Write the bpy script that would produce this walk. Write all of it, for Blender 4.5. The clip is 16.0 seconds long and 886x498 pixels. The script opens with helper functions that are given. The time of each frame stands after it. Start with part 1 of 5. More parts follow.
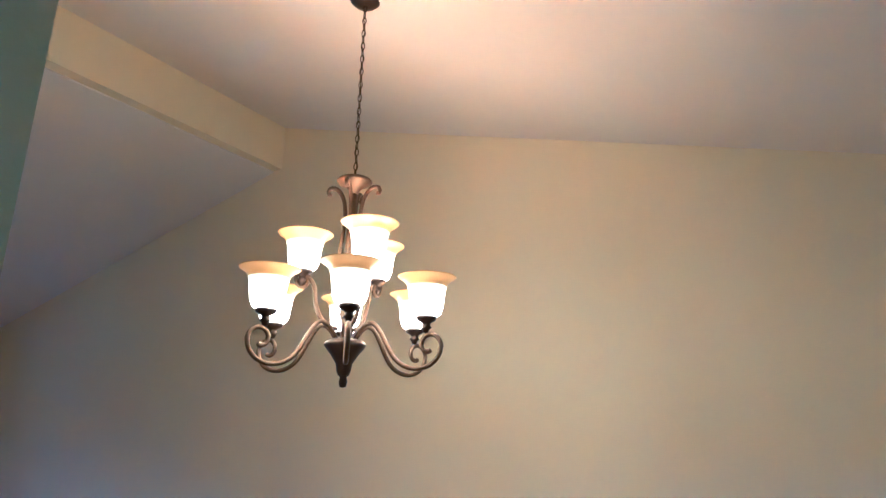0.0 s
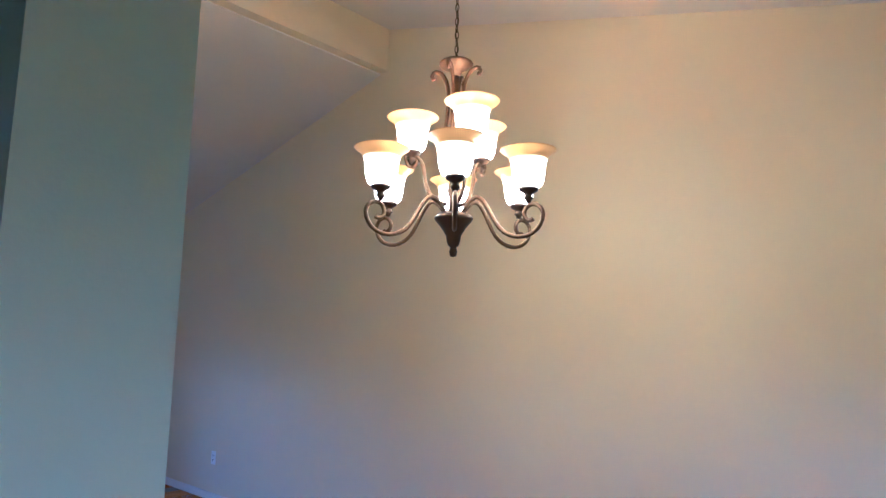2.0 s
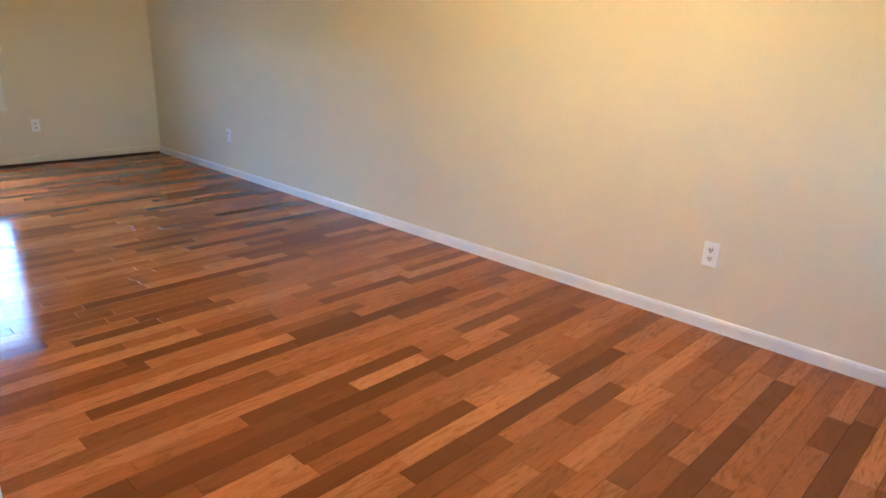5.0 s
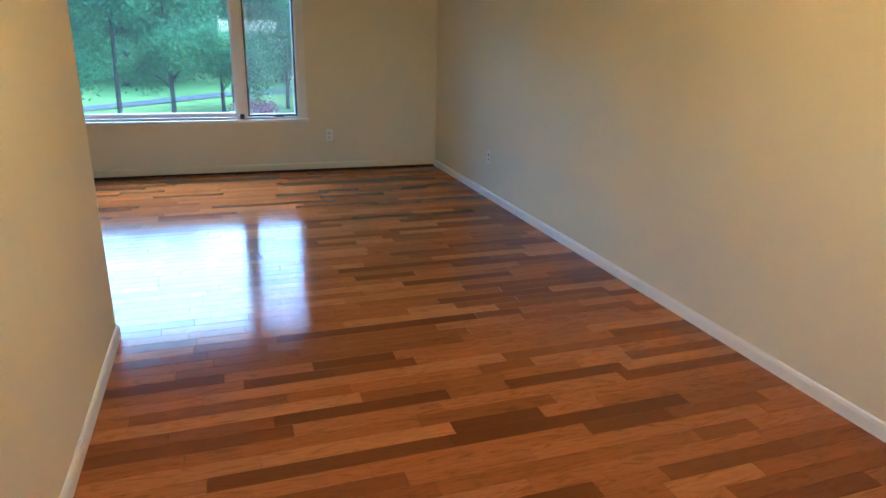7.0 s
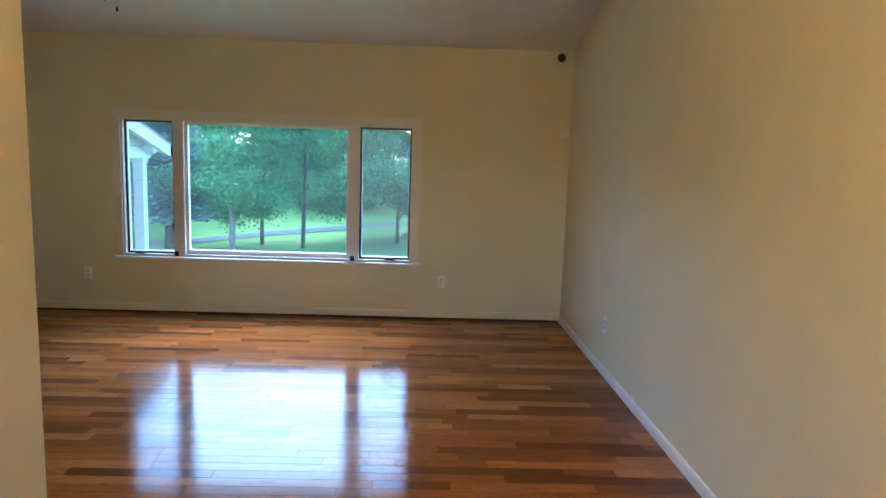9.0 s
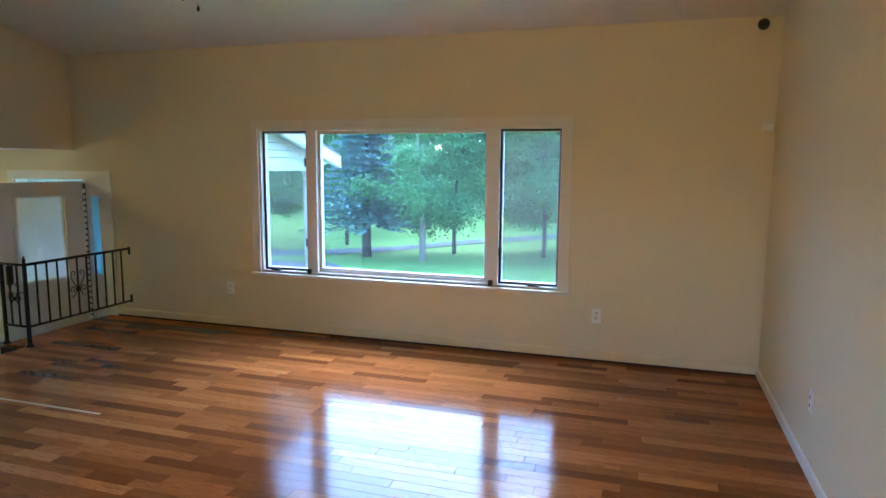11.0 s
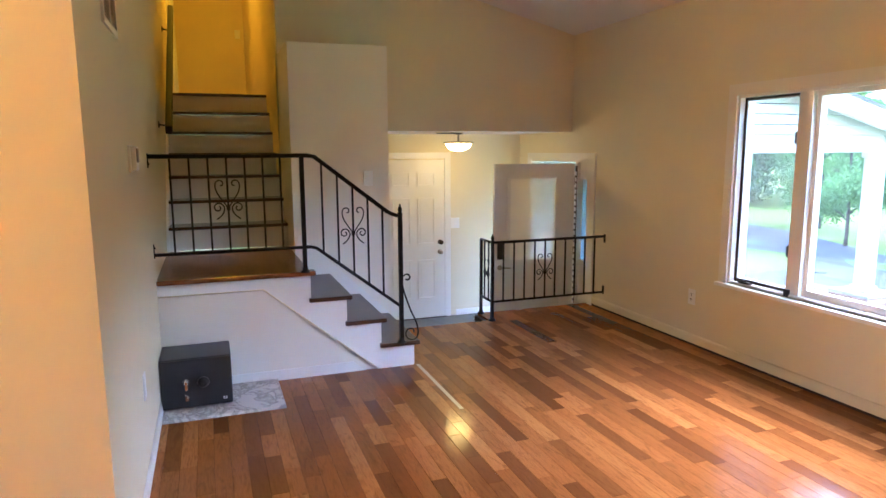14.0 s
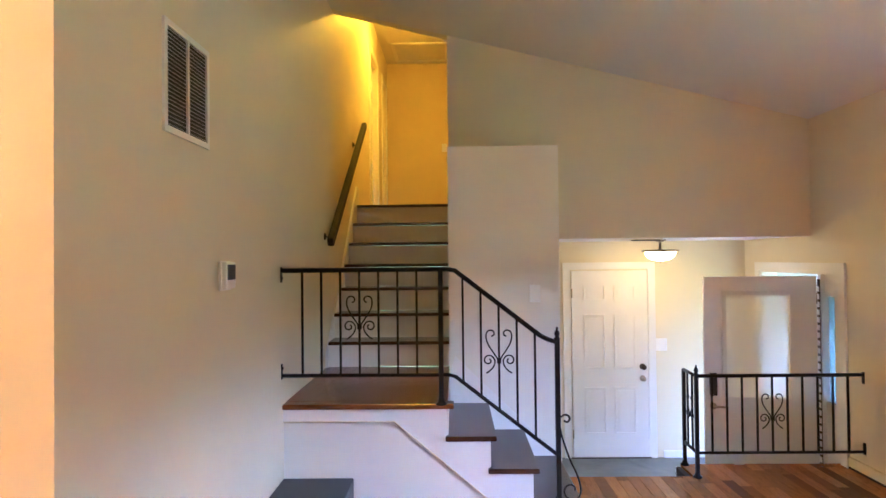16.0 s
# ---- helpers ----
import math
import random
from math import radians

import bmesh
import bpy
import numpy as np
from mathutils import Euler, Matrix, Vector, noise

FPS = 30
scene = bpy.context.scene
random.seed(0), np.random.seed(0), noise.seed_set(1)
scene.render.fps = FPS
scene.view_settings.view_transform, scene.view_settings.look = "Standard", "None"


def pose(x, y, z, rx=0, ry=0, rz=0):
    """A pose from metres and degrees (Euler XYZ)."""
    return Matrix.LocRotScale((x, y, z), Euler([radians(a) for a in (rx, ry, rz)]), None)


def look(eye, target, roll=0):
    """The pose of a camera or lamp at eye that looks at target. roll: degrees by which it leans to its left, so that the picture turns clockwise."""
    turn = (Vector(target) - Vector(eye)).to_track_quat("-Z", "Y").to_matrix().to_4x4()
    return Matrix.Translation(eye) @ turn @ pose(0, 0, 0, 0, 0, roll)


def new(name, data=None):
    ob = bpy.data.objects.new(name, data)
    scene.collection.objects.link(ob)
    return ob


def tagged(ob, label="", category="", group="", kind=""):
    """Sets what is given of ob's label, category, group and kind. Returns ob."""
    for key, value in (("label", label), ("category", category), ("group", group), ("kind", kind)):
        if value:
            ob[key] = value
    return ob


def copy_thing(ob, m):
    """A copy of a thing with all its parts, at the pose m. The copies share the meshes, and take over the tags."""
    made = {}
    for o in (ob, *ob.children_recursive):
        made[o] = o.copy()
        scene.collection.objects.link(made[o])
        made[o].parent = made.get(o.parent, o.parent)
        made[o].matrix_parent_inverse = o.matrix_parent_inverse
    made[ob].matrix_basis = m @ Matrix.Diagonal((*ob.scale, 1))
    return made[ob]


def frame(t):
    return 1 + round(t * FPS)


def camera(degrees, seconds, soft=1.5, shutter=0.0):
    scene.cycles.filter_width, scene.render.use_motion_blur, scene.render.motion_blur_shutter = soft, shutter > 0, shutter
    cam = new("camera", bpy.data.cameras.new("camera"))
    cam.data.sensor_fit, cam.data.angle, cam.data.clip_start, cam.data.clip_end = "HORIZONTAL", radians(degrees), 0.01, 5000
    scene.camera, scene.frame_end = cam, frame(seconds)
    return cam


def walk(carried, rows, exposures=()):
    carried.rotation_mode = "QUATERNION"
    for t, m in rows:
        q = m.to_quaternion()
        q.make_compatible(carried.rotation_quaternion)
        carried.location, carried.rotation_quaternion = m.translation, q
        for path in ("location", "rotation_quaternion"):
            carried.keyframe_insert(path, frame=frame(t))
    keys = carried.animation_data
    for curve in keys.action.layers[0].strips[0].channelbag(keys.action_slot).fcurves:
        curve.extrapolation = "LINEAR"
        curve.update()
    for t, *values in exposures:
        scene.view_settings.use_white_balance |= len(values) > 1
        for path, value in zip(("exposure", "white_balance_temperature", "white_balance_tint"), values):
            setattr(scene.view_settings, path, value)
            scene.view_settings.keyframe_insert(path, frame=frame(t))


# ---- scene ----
cam = camera(69.1, 16.0)
PATH = [
    (0, (-0.140, 1.344, 1.799), (1.491, 2.366, 2.342), 1.1),
    (0.5, (-0.094, 1.360, 1.795), (1.357, 2.595, 2.41), 1.0),
    (1, (-0.066, 1.366, 1.776), (1.276, 2.71, 2.404), 1.0),
    (1.5, (-0.085, 1.319, 1.698), (1.263, 2.692, 2.244), 1.2),
    (2, (-0.209, 1.254, 1.634), (1.264, 2.58, 1.903), 1.1),
    (2.5, (-0.200, 1.196, 1.511), (1.339, 2.474, 1.514), 1.8),
    (3, (-0.224, 1.105, 1.425), (1.322, 2.351, 1.191), 2.0),
    (3.2, (-0.235, 1.093, 1.426), (1.302, 2.333, 1.116), 2.0),
    (5.3, (0.108, 1.348, 1.377), (1.447, 2.691, 0.739), 1.7),
    (5.5, (0.178, 1.405, 1.389), (1.474, 2.786, 0.746), 1.6),
    (6, (0.368, 1.458, 1.429), (1.442, 3.017, 0.785), 1.5),
    (6.5, (0.559, 1.542, 1.465), (1.354, 3.263, 0.826), 1.6),
    (7, (0.772, 1.629, 1.506), (1.395, 3.422, 0.875), 1.4),
    (7.5, (1.032, 1.648, 1.59), (1.488, 3.528, 1.084), 0.9),
    (8, (1.302, 1.833, 1.617), (1.571, 3.794, 1.331), 1.2),
    (10.5, (2.201, 3.232, 1.661), (1.873, 5.188, 1.403), 0.6),
    (11, (2.307, 3.517, 1.661), (1.705, 5.407, 1.4), 0.4),
    (11.5, (2.382, 3.838, 1.646), (1.533, 5.63, 1.386), 0.3),
    (12, (2.486, 4.155, 1.634), (1.349, 5.78, 1.377), 0.2),
    (12.5, (2.532, 4.47, 1.64), (1.133, 5.874, 1.373), 0.0),
    (13, (2.502, 4.789, 1.616), (0.937, 6.005, 1.343), -0.1),
    (13.5, (2.498, 5.067, 1.572), (0.79, 6.071, 1.298), -0.1),
    (14, (2.46, 5.319, 1.599), (0.601, 5.992, 1.296), -0.3),
    (14.5, (2.326, 5.51, 1.652), (0.419, 6.066, 1.423), -0.3),
    (15, (2.163, 5.687, 1.679), (0.21, 6.113, 1.62), -0.3),
    (15.5, (2.014, 5.878, 1.662), (0.019, 6.023, 1.683), -0.5),
    (16, (1.834, 5.999, 1.634), (-0.165, 5.964, 1.663), -0.6),
]
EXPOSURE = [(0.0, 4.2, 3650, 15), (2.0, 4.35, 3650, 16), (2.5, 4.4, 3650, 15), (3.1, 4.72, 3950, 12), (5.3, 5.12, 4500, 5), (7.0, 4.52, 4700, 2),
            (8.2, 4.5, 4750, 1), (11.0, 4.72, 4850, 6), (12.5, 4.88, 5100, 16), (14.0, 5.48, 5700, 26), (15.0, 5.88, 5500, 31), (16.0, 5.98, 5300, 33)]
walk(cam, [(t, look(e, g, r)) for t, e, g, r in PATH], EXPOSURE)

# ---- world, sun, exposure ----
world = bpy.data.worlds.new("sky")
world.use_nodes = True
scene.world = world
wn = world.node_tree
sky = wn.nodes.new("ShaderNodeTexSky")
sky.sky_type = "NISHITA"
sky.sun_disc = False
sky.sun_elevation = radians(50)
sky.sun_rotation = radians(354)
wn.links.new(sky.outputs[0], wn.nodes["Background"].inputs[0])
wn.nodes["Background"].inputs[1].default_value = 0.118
sun_data = bpy.data.lights.new("sun", "SUN")
sun_data.energy, sun_data.angle, sun_data.color = 0.10, radians(42), (1.0, 0.97, 0.93)
sun = new("sun", sun_data)
sun.matrix_world = look((-0.8, 8.0, 9.6), (0, 0, 0))

# ---- plan ----
XR = 3.2                      # long wall
YW = 9.0                      # front wall with the picture window
YB = 4.963                    # ridge line: back wall of the living room
XU = -3.635                   # upper wall over the entry
DX, DXB = 0.187, 0.187         # dining face of the wall to the kitchen, at its free end and at the back wall
EY = 2.60                     # where that wall ends
XE = -4.87                    # far entry wall
ZE = -0.44                    # entry floor
ZS = 1.79                     # entry ceiling
LAND = 0.77                   # landing height
LX = -2.03                    # landing front
YS = 5.955                    # stair side wall
YBOX = 6.767
XBOX = -2.887
SLOPE_L = 0.2494
ZC = 2.778                    # living ceiling at the front wall


def zl(y):
    return ZC + SLOPE_L * (YW - y)


def zd(y):
    return 4.13 - 0.279 * (YB - y)


# ---- mesh helpers ----
def box(bm, x0, x1, y0, y1, z0, z1, m=None):
    vs = [bm.verts.new((x, y, z)) for z in (z0, z1) for y in (y0, y1) for x in (x0, x1)]
    for f in ((0, 2, 3, 1), (4, 5, 7, 6), (0, 1, 5, 4), (2, 6, 7, 3), (0, 4, 6, 2), (1, 3, 7, 5)):
        bm.faces.new([vs[i] for i in f])
    if m is not None:
        bmesh.ops.transform(bm, matrix=m, verts=vs)
    return vs


def bevel_all(bm, w, seg=2):
    bmesh.ops.bevel(bm, geom=list(bm.edges), offset=w, segments=seg, profile=0.6, affect="EDGES", clamp_overlap=True)


def bbox(x0, x1, y0, y1, z0, z1, w=0.003, seg=2):
    bm = bmesh.new()
    box(bm, x0, x1, y0, y1, z0, z1)
    bevel_all(bm, w, seg)
    return bm


def prism(bm, poly, axis, a, b):
    """A polygon in the plane across axis, drawn out from a to b."""
    def at(p, d):
        return {"x": (d, p[0], p[1]), "y": (p[0], d, p[1]), "z": (p[0], p[1], d)}[axis]
    lo = [bm.verts.new(at(p, a)) for p in poly]
    hi = [bm.verts.new(at(p, b)) for p in poly]
    n = len(poly)
    bm.faces.new(lo[::-1])
    bm.faces.new(hi)
    for i in range(n):
        bm.faces.new((lo[i], lo[(i + 1) % n], hi[(i + 1) % n], hi[i]))
    bmesh.ops.recalc_face_normals(bm, faces=list(bm.faces))


def lathe(bm, prof, n=24, m=None):
    """A profile of (radius, height), turned round z."""
    rings = []
    made = []
    for r, z in prof:
        if r < 1e-5:
            v = bm.verts.new((0, 0, z))
            made.append(v)
            rings.append([v] * n)
        else:
            ring = [bm.verts.new((r * math.cos(2 * math.pi * i / n), r * math.sin(2 * math.pi * i / n), z)) for i in range(n)]
            made += ring
            rings.append(ring)
    for a, b in zip(rings, rings[1:]):
        for i in range(n):
            j = (i + 1) % n
            quad = []
            for v in (a[i], a[j], b[j], b[i]):
                if v not in quad:
                    quad.append(v)
            if len(quad) > 2:
                f = bm.faces.new(quad)
                f.smooth = True
    if m is not None:
        bmesh.ops.transform(bm, matrix=m, verts=made)


def tube(bm, pts, r, n=8, r1=None, flat=1.0):
    """A round bar along points; r1: the radius at its end."""
    pts = [Vector(p) for p in pts]
    rings = []
    up = None
    for i, p in enumerate(pts):
        d = (pts[min(i + 1, len(pts) - 1)] - pts[max(i - 1, 0)]).normalized()
        if up is None:
            up = d.orthogonal().normalized()
        up = (up - d * up.dot(d)).normalized()
        side = d.cross(up)
        k = i / max(1, len(pts) - 1)
        rr = r if r1 is None else r + (r1 - r) * k
        rings.append([bm.verts.new(p + rr * (math.cos(2 * math.pi * j / n) * up + flat * math.sin(2 * math.pi * j / n) * side)) for j in range(n)])
    for a, b in zip(rings, rings[1:]):
        for j in range(n):
            f = bm.faces.new((a[j], a[(j + 1) % n], b[(j + 1) % n], b[j]))
            f.smooth = n > 4
    bm.faces.new(rings[0][::-1])
    bm.faces.new(rings[-1])


def bez(p0, p1, p2, p3, n=12):
    out = []
    for i in range(n + 1):
        t = i / n
        out.append(tuple((1 - t) ** 3 * a + 3 * (1 - t) ** 2 * t * b + 3 * (1 - t) * t * t * c + t ** 3 * d for a, b, c, d in zip(p0, p1, p2, p3)))
    return out


def spiral(cx, cy, r0, r1, a0, a1, n=18):
    return [(cx + (r0 + (r1 - r0) * i / n) * math.cos(a0 + (a1 - a0) * i / n), cy + (r0 + (r1 - r0) * i / n) * math.sin(a0 + (a1 - a0) * i / n)) for i in range(n + 1)]


def mesh_of(name, bm, mat):
    me = bpy.data.meshes.new(name)
    bm.to_mesh(me)
    bm.free()
    if mat:
        me.materials.append(mat)
    return me


def solid(name, bm, mat, label="", category="", kind="", group=""):
    return tagged(new(name, mesh_of(name, bm, mat)), label, category, group, kind)


def thing(name, loc=(0, 0, 0), label="", category="", group="", kind="", rz=0):
    ob = new(name)
    ob.matrix_basis = pose(*loc, 0, 0, rz)
    return tagged(ob, label, category, group, kind)


def part(name, bm, mat, parent, label=""):
    ob = new(name, mesh_of(name, bm, mat))
    ob.parent = parent
    return tagged(ob, label)


def share(name, me, parent, m):
    ob = new(name, me)
    ob.parent = parent
    ob.matrix_basis = m
    return ob


# ---- materials ----
def material(name, rough=0.6, metal=0.0, spec=0.5):
    mat = bpy.data.materials.new(name)
    mat.use_nodes = True
    nt = mat.node_tree
    bs = nt.nodes["Principled BSDF"]
    bs.inputs["Roughness"].default_value = rough
    bs.inputs["Metallic"].default_value = metal
    bs.inputs["Specular IOR Level"].default_value = spec
    return mat, nt, bs


def coords(nt, scale=(1, 1, 1), kind="Object"):
    tc = nt.nodes.new("ShaderNodeTexCoord")
    mp = nt.nodes.new("ShaderNodeMapping")
    mp.inputs["Scale"].default_value = scale
    nt.links.new(tc.outputs[kind], mp.inputs[0])
    return mp.outputs[0]


def noise_tex(nt, vec, scale, detail=4.0, rough=0.55, dist=0.0):
    n = nt.nodes.new("ShaderNodeTexNoise")
    n.inputs["Scale"].default_value = scale
    n.inputs["Detail"].default_value = detail
    n.inputs["Roughness"].default_value = rough
    n.inputs["Distortion"].default_value = dist
    nt.links.new(vec, n.inputs["Vector"])
    return n.outputs["Fac"]


def ramp(nt, fac, stops):
    r = nt.nodes.new("ShaderNodeValToRGB")
    el = r.color_ramp.elements
    while len(el) < len(stops):
        el.new(0.5)
    for e, (p, c) in zip(el, stops):
        e.position, e.color = p, (*c, 1)
    nt.links.new(fac, r.inputs[0])
    return r.outputs[0]


def mix(nt, fac, a, b, mode="MIX"):
    n = nt.nodes.new("ShaderNodeMix")
    n.data_type, n.blend_type = "RGBA", mode
    for sock, v in ((n.inputs[0], fac), (n.inputs[6], a), (n.inputs[7], b)):
        if isinstance(v, (int, float)):
            sock.default_value = v
        elif isinstance(v, tuple):
            sock.default_value = (*v, 1)
        else:
            nt.links.new(v, sock)
    return n.outputs[2]


def bump(nt, bs, height, strength, dist=0.01):
    b = nt.nodes.new("ShaderNodeBump")
    b.inputs["Strength"].default_value = strength
    b.inputs["Distance"].default_value = dist
    nt.links.new(height, b.inputs["Height"])
    nt.links.new(b.outputs[0], bs.inputs["Normal"])


def plain(name, col, rough=0.5, metal=0.0, vary=0.12, scale=9.0, bumpy=0.0, spec=0.5, fine=60.0):
    mat, nt, bs = material(name, rough, metal, spec)
    v = coords(nt)
    big = noise_tex(nt, v, scale, 4)
    small = noise_tex(nt, v, fine, 3)
    dark = tuple(c * (1 - vary) for c in col)
    lite = tuple(min(1, c * (1 + vary * 0.6)) for c in col)
    c = ramp(nt, big, [(0.3, dark), (0.7, lite)])
    c = mix(nt, 0.25, c, ramp(nt, small, [(0.3, dark), (0.7, lite)]))
    nt.links.new(c, bs.inputs["Base Color"])
    rr = nt.nodes.new("ShaderNodeMapRange")
    rr.inputs["To Min"].default_value = max(0.02, rough - 0.08)
    rr.inputs["To Max"].default_value = min(1, rough + 0.1)
    nt.links.new(big, rr.inputs[0])
    nt.links.new(rr.outputs[0], bs.inputs["Roughness"])
    if bumpy:
        bump(nt, bs, small, bumpy, 0.004)
    return mat


def paint(name, col, rough=0.55):
    """Rolled wall paint: an orange-peel stipple, faint patches and scuffs."""
    mat, nt, bs = material(name, rough, 0, 0.35)
    v = coords(nt)
    patch = noise_tex(nt, v, 0.9, 5, 0.6)
    c = ramp(nt, patch, [(0.35, tuple(k * 0.955 for k in col)), (0.65, col)])
    scuff = noise_tex(nt, v, 5.5, 6, 0.75, 0.6)
    c = mix(nt, ramp(nt, scuff, [(0.68, (0, 0, 0)), (0.82, (0.22, 0.22, 0.22))]), c, tuple(k * 0.86 for k in col))
    nt.links.new(c, bs.inputs["Base Color"])
    bump(nt, bs, noise_tex(nt, v, 160, 3, 0.6), 0.16, 0.002)
    return mat


def wood_boards(name, per_object):
    """Glossy hardwood strips, each with its own tone and grain along x."""
    mat, nt, bs = material(name, 0.12, 0, 0.16)
    if per_object:
        rnd = nt.nodes.new("ShaderNodeObjectInfo").outputs["Random"]
    else:
        rnd = nt.nodes.new("ShaderNodeNewGeometry").outputs["Random Per Island"]
    gp = nt.nodes.new("ShaderNodeNewGeometry").outputs["Position"]
    off = nt.nodes.new("ShaderNodeCombineXYZ")
    mul = nt.nodes.new("ShaderNodeMath")
    mul.operation = "MULTIPLY"
    mul.inputs[1].default_value = 37.0
    nt.links.new(rnd, mul.inputs[0])
    nt.links.new(mul.outputs[0], off.inputs[0])
    nt.links.new(mul.outputs[0], off.inputs[2])
    add = nt.nodes.new("ShaderNodeVectorMath")
    nt.links.new(gp, add.inputs[0])
    nt.links.new(off.outputs[0], add.inputs[1])
    mp = nt.nodes.new("ShaderNodeMapping")
    mp.inputs["Scale"].default_value = (2.2, 26, 1)
    nt.links.new(add.outputs[0], mp.inputs[0])
    tone = ramp(nt, rnd, [(0.0, (0.135, 0.044, 0.012)), (0.18, (0.200, 0.065, 0.017)), (0.42, (0.29, 0.099, 0.025)), (0.75, (0.37, 0.133, 0.034)), (1.0, (0.47, 0.187, 0.049))])
    grain = noise_tex(nt, mp.outputs[0], 3.0, 7, 0.62, 1.6)
    c = mix(nt, ramp(nt, grain, [(0.46, (0, 0, 0)), (0.76, (0.45, 0.45, 0.45))]), tone, (0.13, 0.040, 0.013))
    mp2 = nt.nodes.new("ShaderNodeMapping")
    mp2.inputs["Scale"].default_value = (1.6, 8, 1)
    nt.links.new(add.outputs[0], mp2.inputs[0])
    figure = noise_tex(nt, mp2.outputs[0], 2.4, 4, 0.6, 2.6)
    c = mix(nt, ramp(nt, figure, [(0.50, (0, 0, 0)), (0.72, (0.55, 0.55, 0.55))]), c, (0.12, 0.038, 0.010))
    fleck = noise_tex(nt, mp.outputs[0], 24.0, 3, 0.5)
    c = mix(nt, ramp(nt, fleck, [(0.62, (0, 0, 0)), (0.75, (0.3, 0.3, 0.3))]), c, (0.075, 0.024, 0.01))
    nt.links.new(c, bs.inputs["Base Color"])
    wear = noise_tex(nt, gp, 1.7, 5, 0.65)
    rr = nt.nodes.new("ShaderNodeMapRange")
    rr.inputs["To Min"].default_value, rr.inputs["To Max"].default_value = 0.09, 0.18
    nt.links.new(wear, rr.inputs[0])
    nt.links.new(rr.outputs[0], bs.inputs["Roughness"])
    bs.inputs["Coat Weight"].default_value = 0.02
    bs.inputs["Coat Roughness"].default_value = 0.07
    wav = noise_tex(nt, gp, 7.0, 3, 0.5)
    bump(nt, bs, wav, 0.04, 0.006)
    return mat


def dark_wood(name, lo, hi, rough=0.25, along=(30, 3, 30), spec=0.5):
    mat, nt, bs = material(name, rough, 0, spec)
    v = coords(nt, along)
    g = noise_tex(nt, v, 1.0, 6, 0.6, 1.2)
    nt.links.new(ramp(nt, g, [(0.3, lo), (0.7, hi)]), bs.inputs["Base Color"])
    bump(nt, bs, g, 0.06, 0.003)
    return mat


def glow(name, col, strength, rim=None, z0=0.0, z1=1.0):
    """Lit glass; rim: colour and strength towards the top of the piece."""
    mat, nt, bs = material(name, 0.35)
    bs.inputs["Base Color"].default_value = (0.8, 0.72, 0.55, 1)
    bs.inputs["Emission Color"].default_value = (*col, 1)
    bs.inputs["Emission Strength"].default_value = strength
    if rim:
        bs.inputs["Base Color"].default_value = (0.62, 0.32, 0.075, 1)
        sp = nt.nodes.new("ShaderNodeSeparateXYZ")
        nt.links.new(coords(nt), sp.inputs[0])
        mr = nt.nodes.new("ShaderNodeMapRange")
        mr.inputs["From Min"].default_value, mr.inputs["From Max"].default_value = z0, z1
        nt.links.new(sp.outputs[2], mr.inputs[0])
        nt.links.new(mix(nt, mr.outputs[0], col, rim[0]), bs.inputs["Emission Color"])
        ms = nt.nodes.new("ShaderNodeMapRange")
        ms.inputs["From Min"].default_value, ms.inputs["From Max"].default_value = z0, z1
        ms.inputs["To Min"].default_value, ms.inputs["To Max"].default_value = strength, rim[1]
        nt.links.new(sp.outputs[2], ms.inputs[0])
        nt.links.new(ms.outputs[0], bs.inputs["Emission Strength"])
    return mat


def glass(name, tint=(0.93, 0.97, 0.96)):
    mat = bpy.data.materials.new(name)
    mat.use_nodes = True
    nt = mat.node_tree
    nt.nodes.remove(nt.nodes["Principled BSDF"])
    tr = nt.nodes.new("ShaderNodeBsdfTransparent")
    tr.inputs[0].default_value = (*tint, 1)
    gl = nt.nodes.new("ShaderNodeBsdfGlossy")
    gl.inputs["Roughness"].default_value = 0.02
    lw = nt.nodes.new("ShaderNodeLayerWeight")
    pw = nt.nodes.new("ShaderNodeMath")
    pw.operation = "POWER"
    pw.inputs[1].default_value = 5.0
    nt.links.new(lw.outputs["Facing"], pw.inputs[0])
    fr = nt.nodes.new("ShaderNodeMath")
    fr.operation = "MULTIPLY_ADD"
    fr.inputs[1].default_value, fr.inputs[2].default_value = 0.9, 0.04
    nt.links.new(pw.outputs[0], fr.inputs[0])
    mx = nt.nodes.new("ShaderNodeMixShader")
    nt.links.new(fr.outputs[0], mx.inputs[0])
    nt.links.new(tr.outputs[0], mx.inputs[1])
    nt.links.new(gl.outputs[0], mx.inputs[2])
    # faint pale veil mixed into the glass, imitating haze over the view outside
    haze_veil = nt.nodes.new("ShaderNodeBsdfTranslucent")
    haze_veil.inputs[0].default_value = (0.7, 0.75, 0.78, 1)
    veil_mix = nt.nodes.new("ShaderNodeMixShader")
    veil_mix.inputs[0].default_value = 0.008
    nt.links.new(mx.outputs[0], veil_mix.inputs[1])
    nt.links.new(haze_veil.outputs[0], veil_mix.inputs[2])
    nt.links.new(veil_mix.outputs[0], nt.nodes["Material Output"].inputs[0])
    return mat


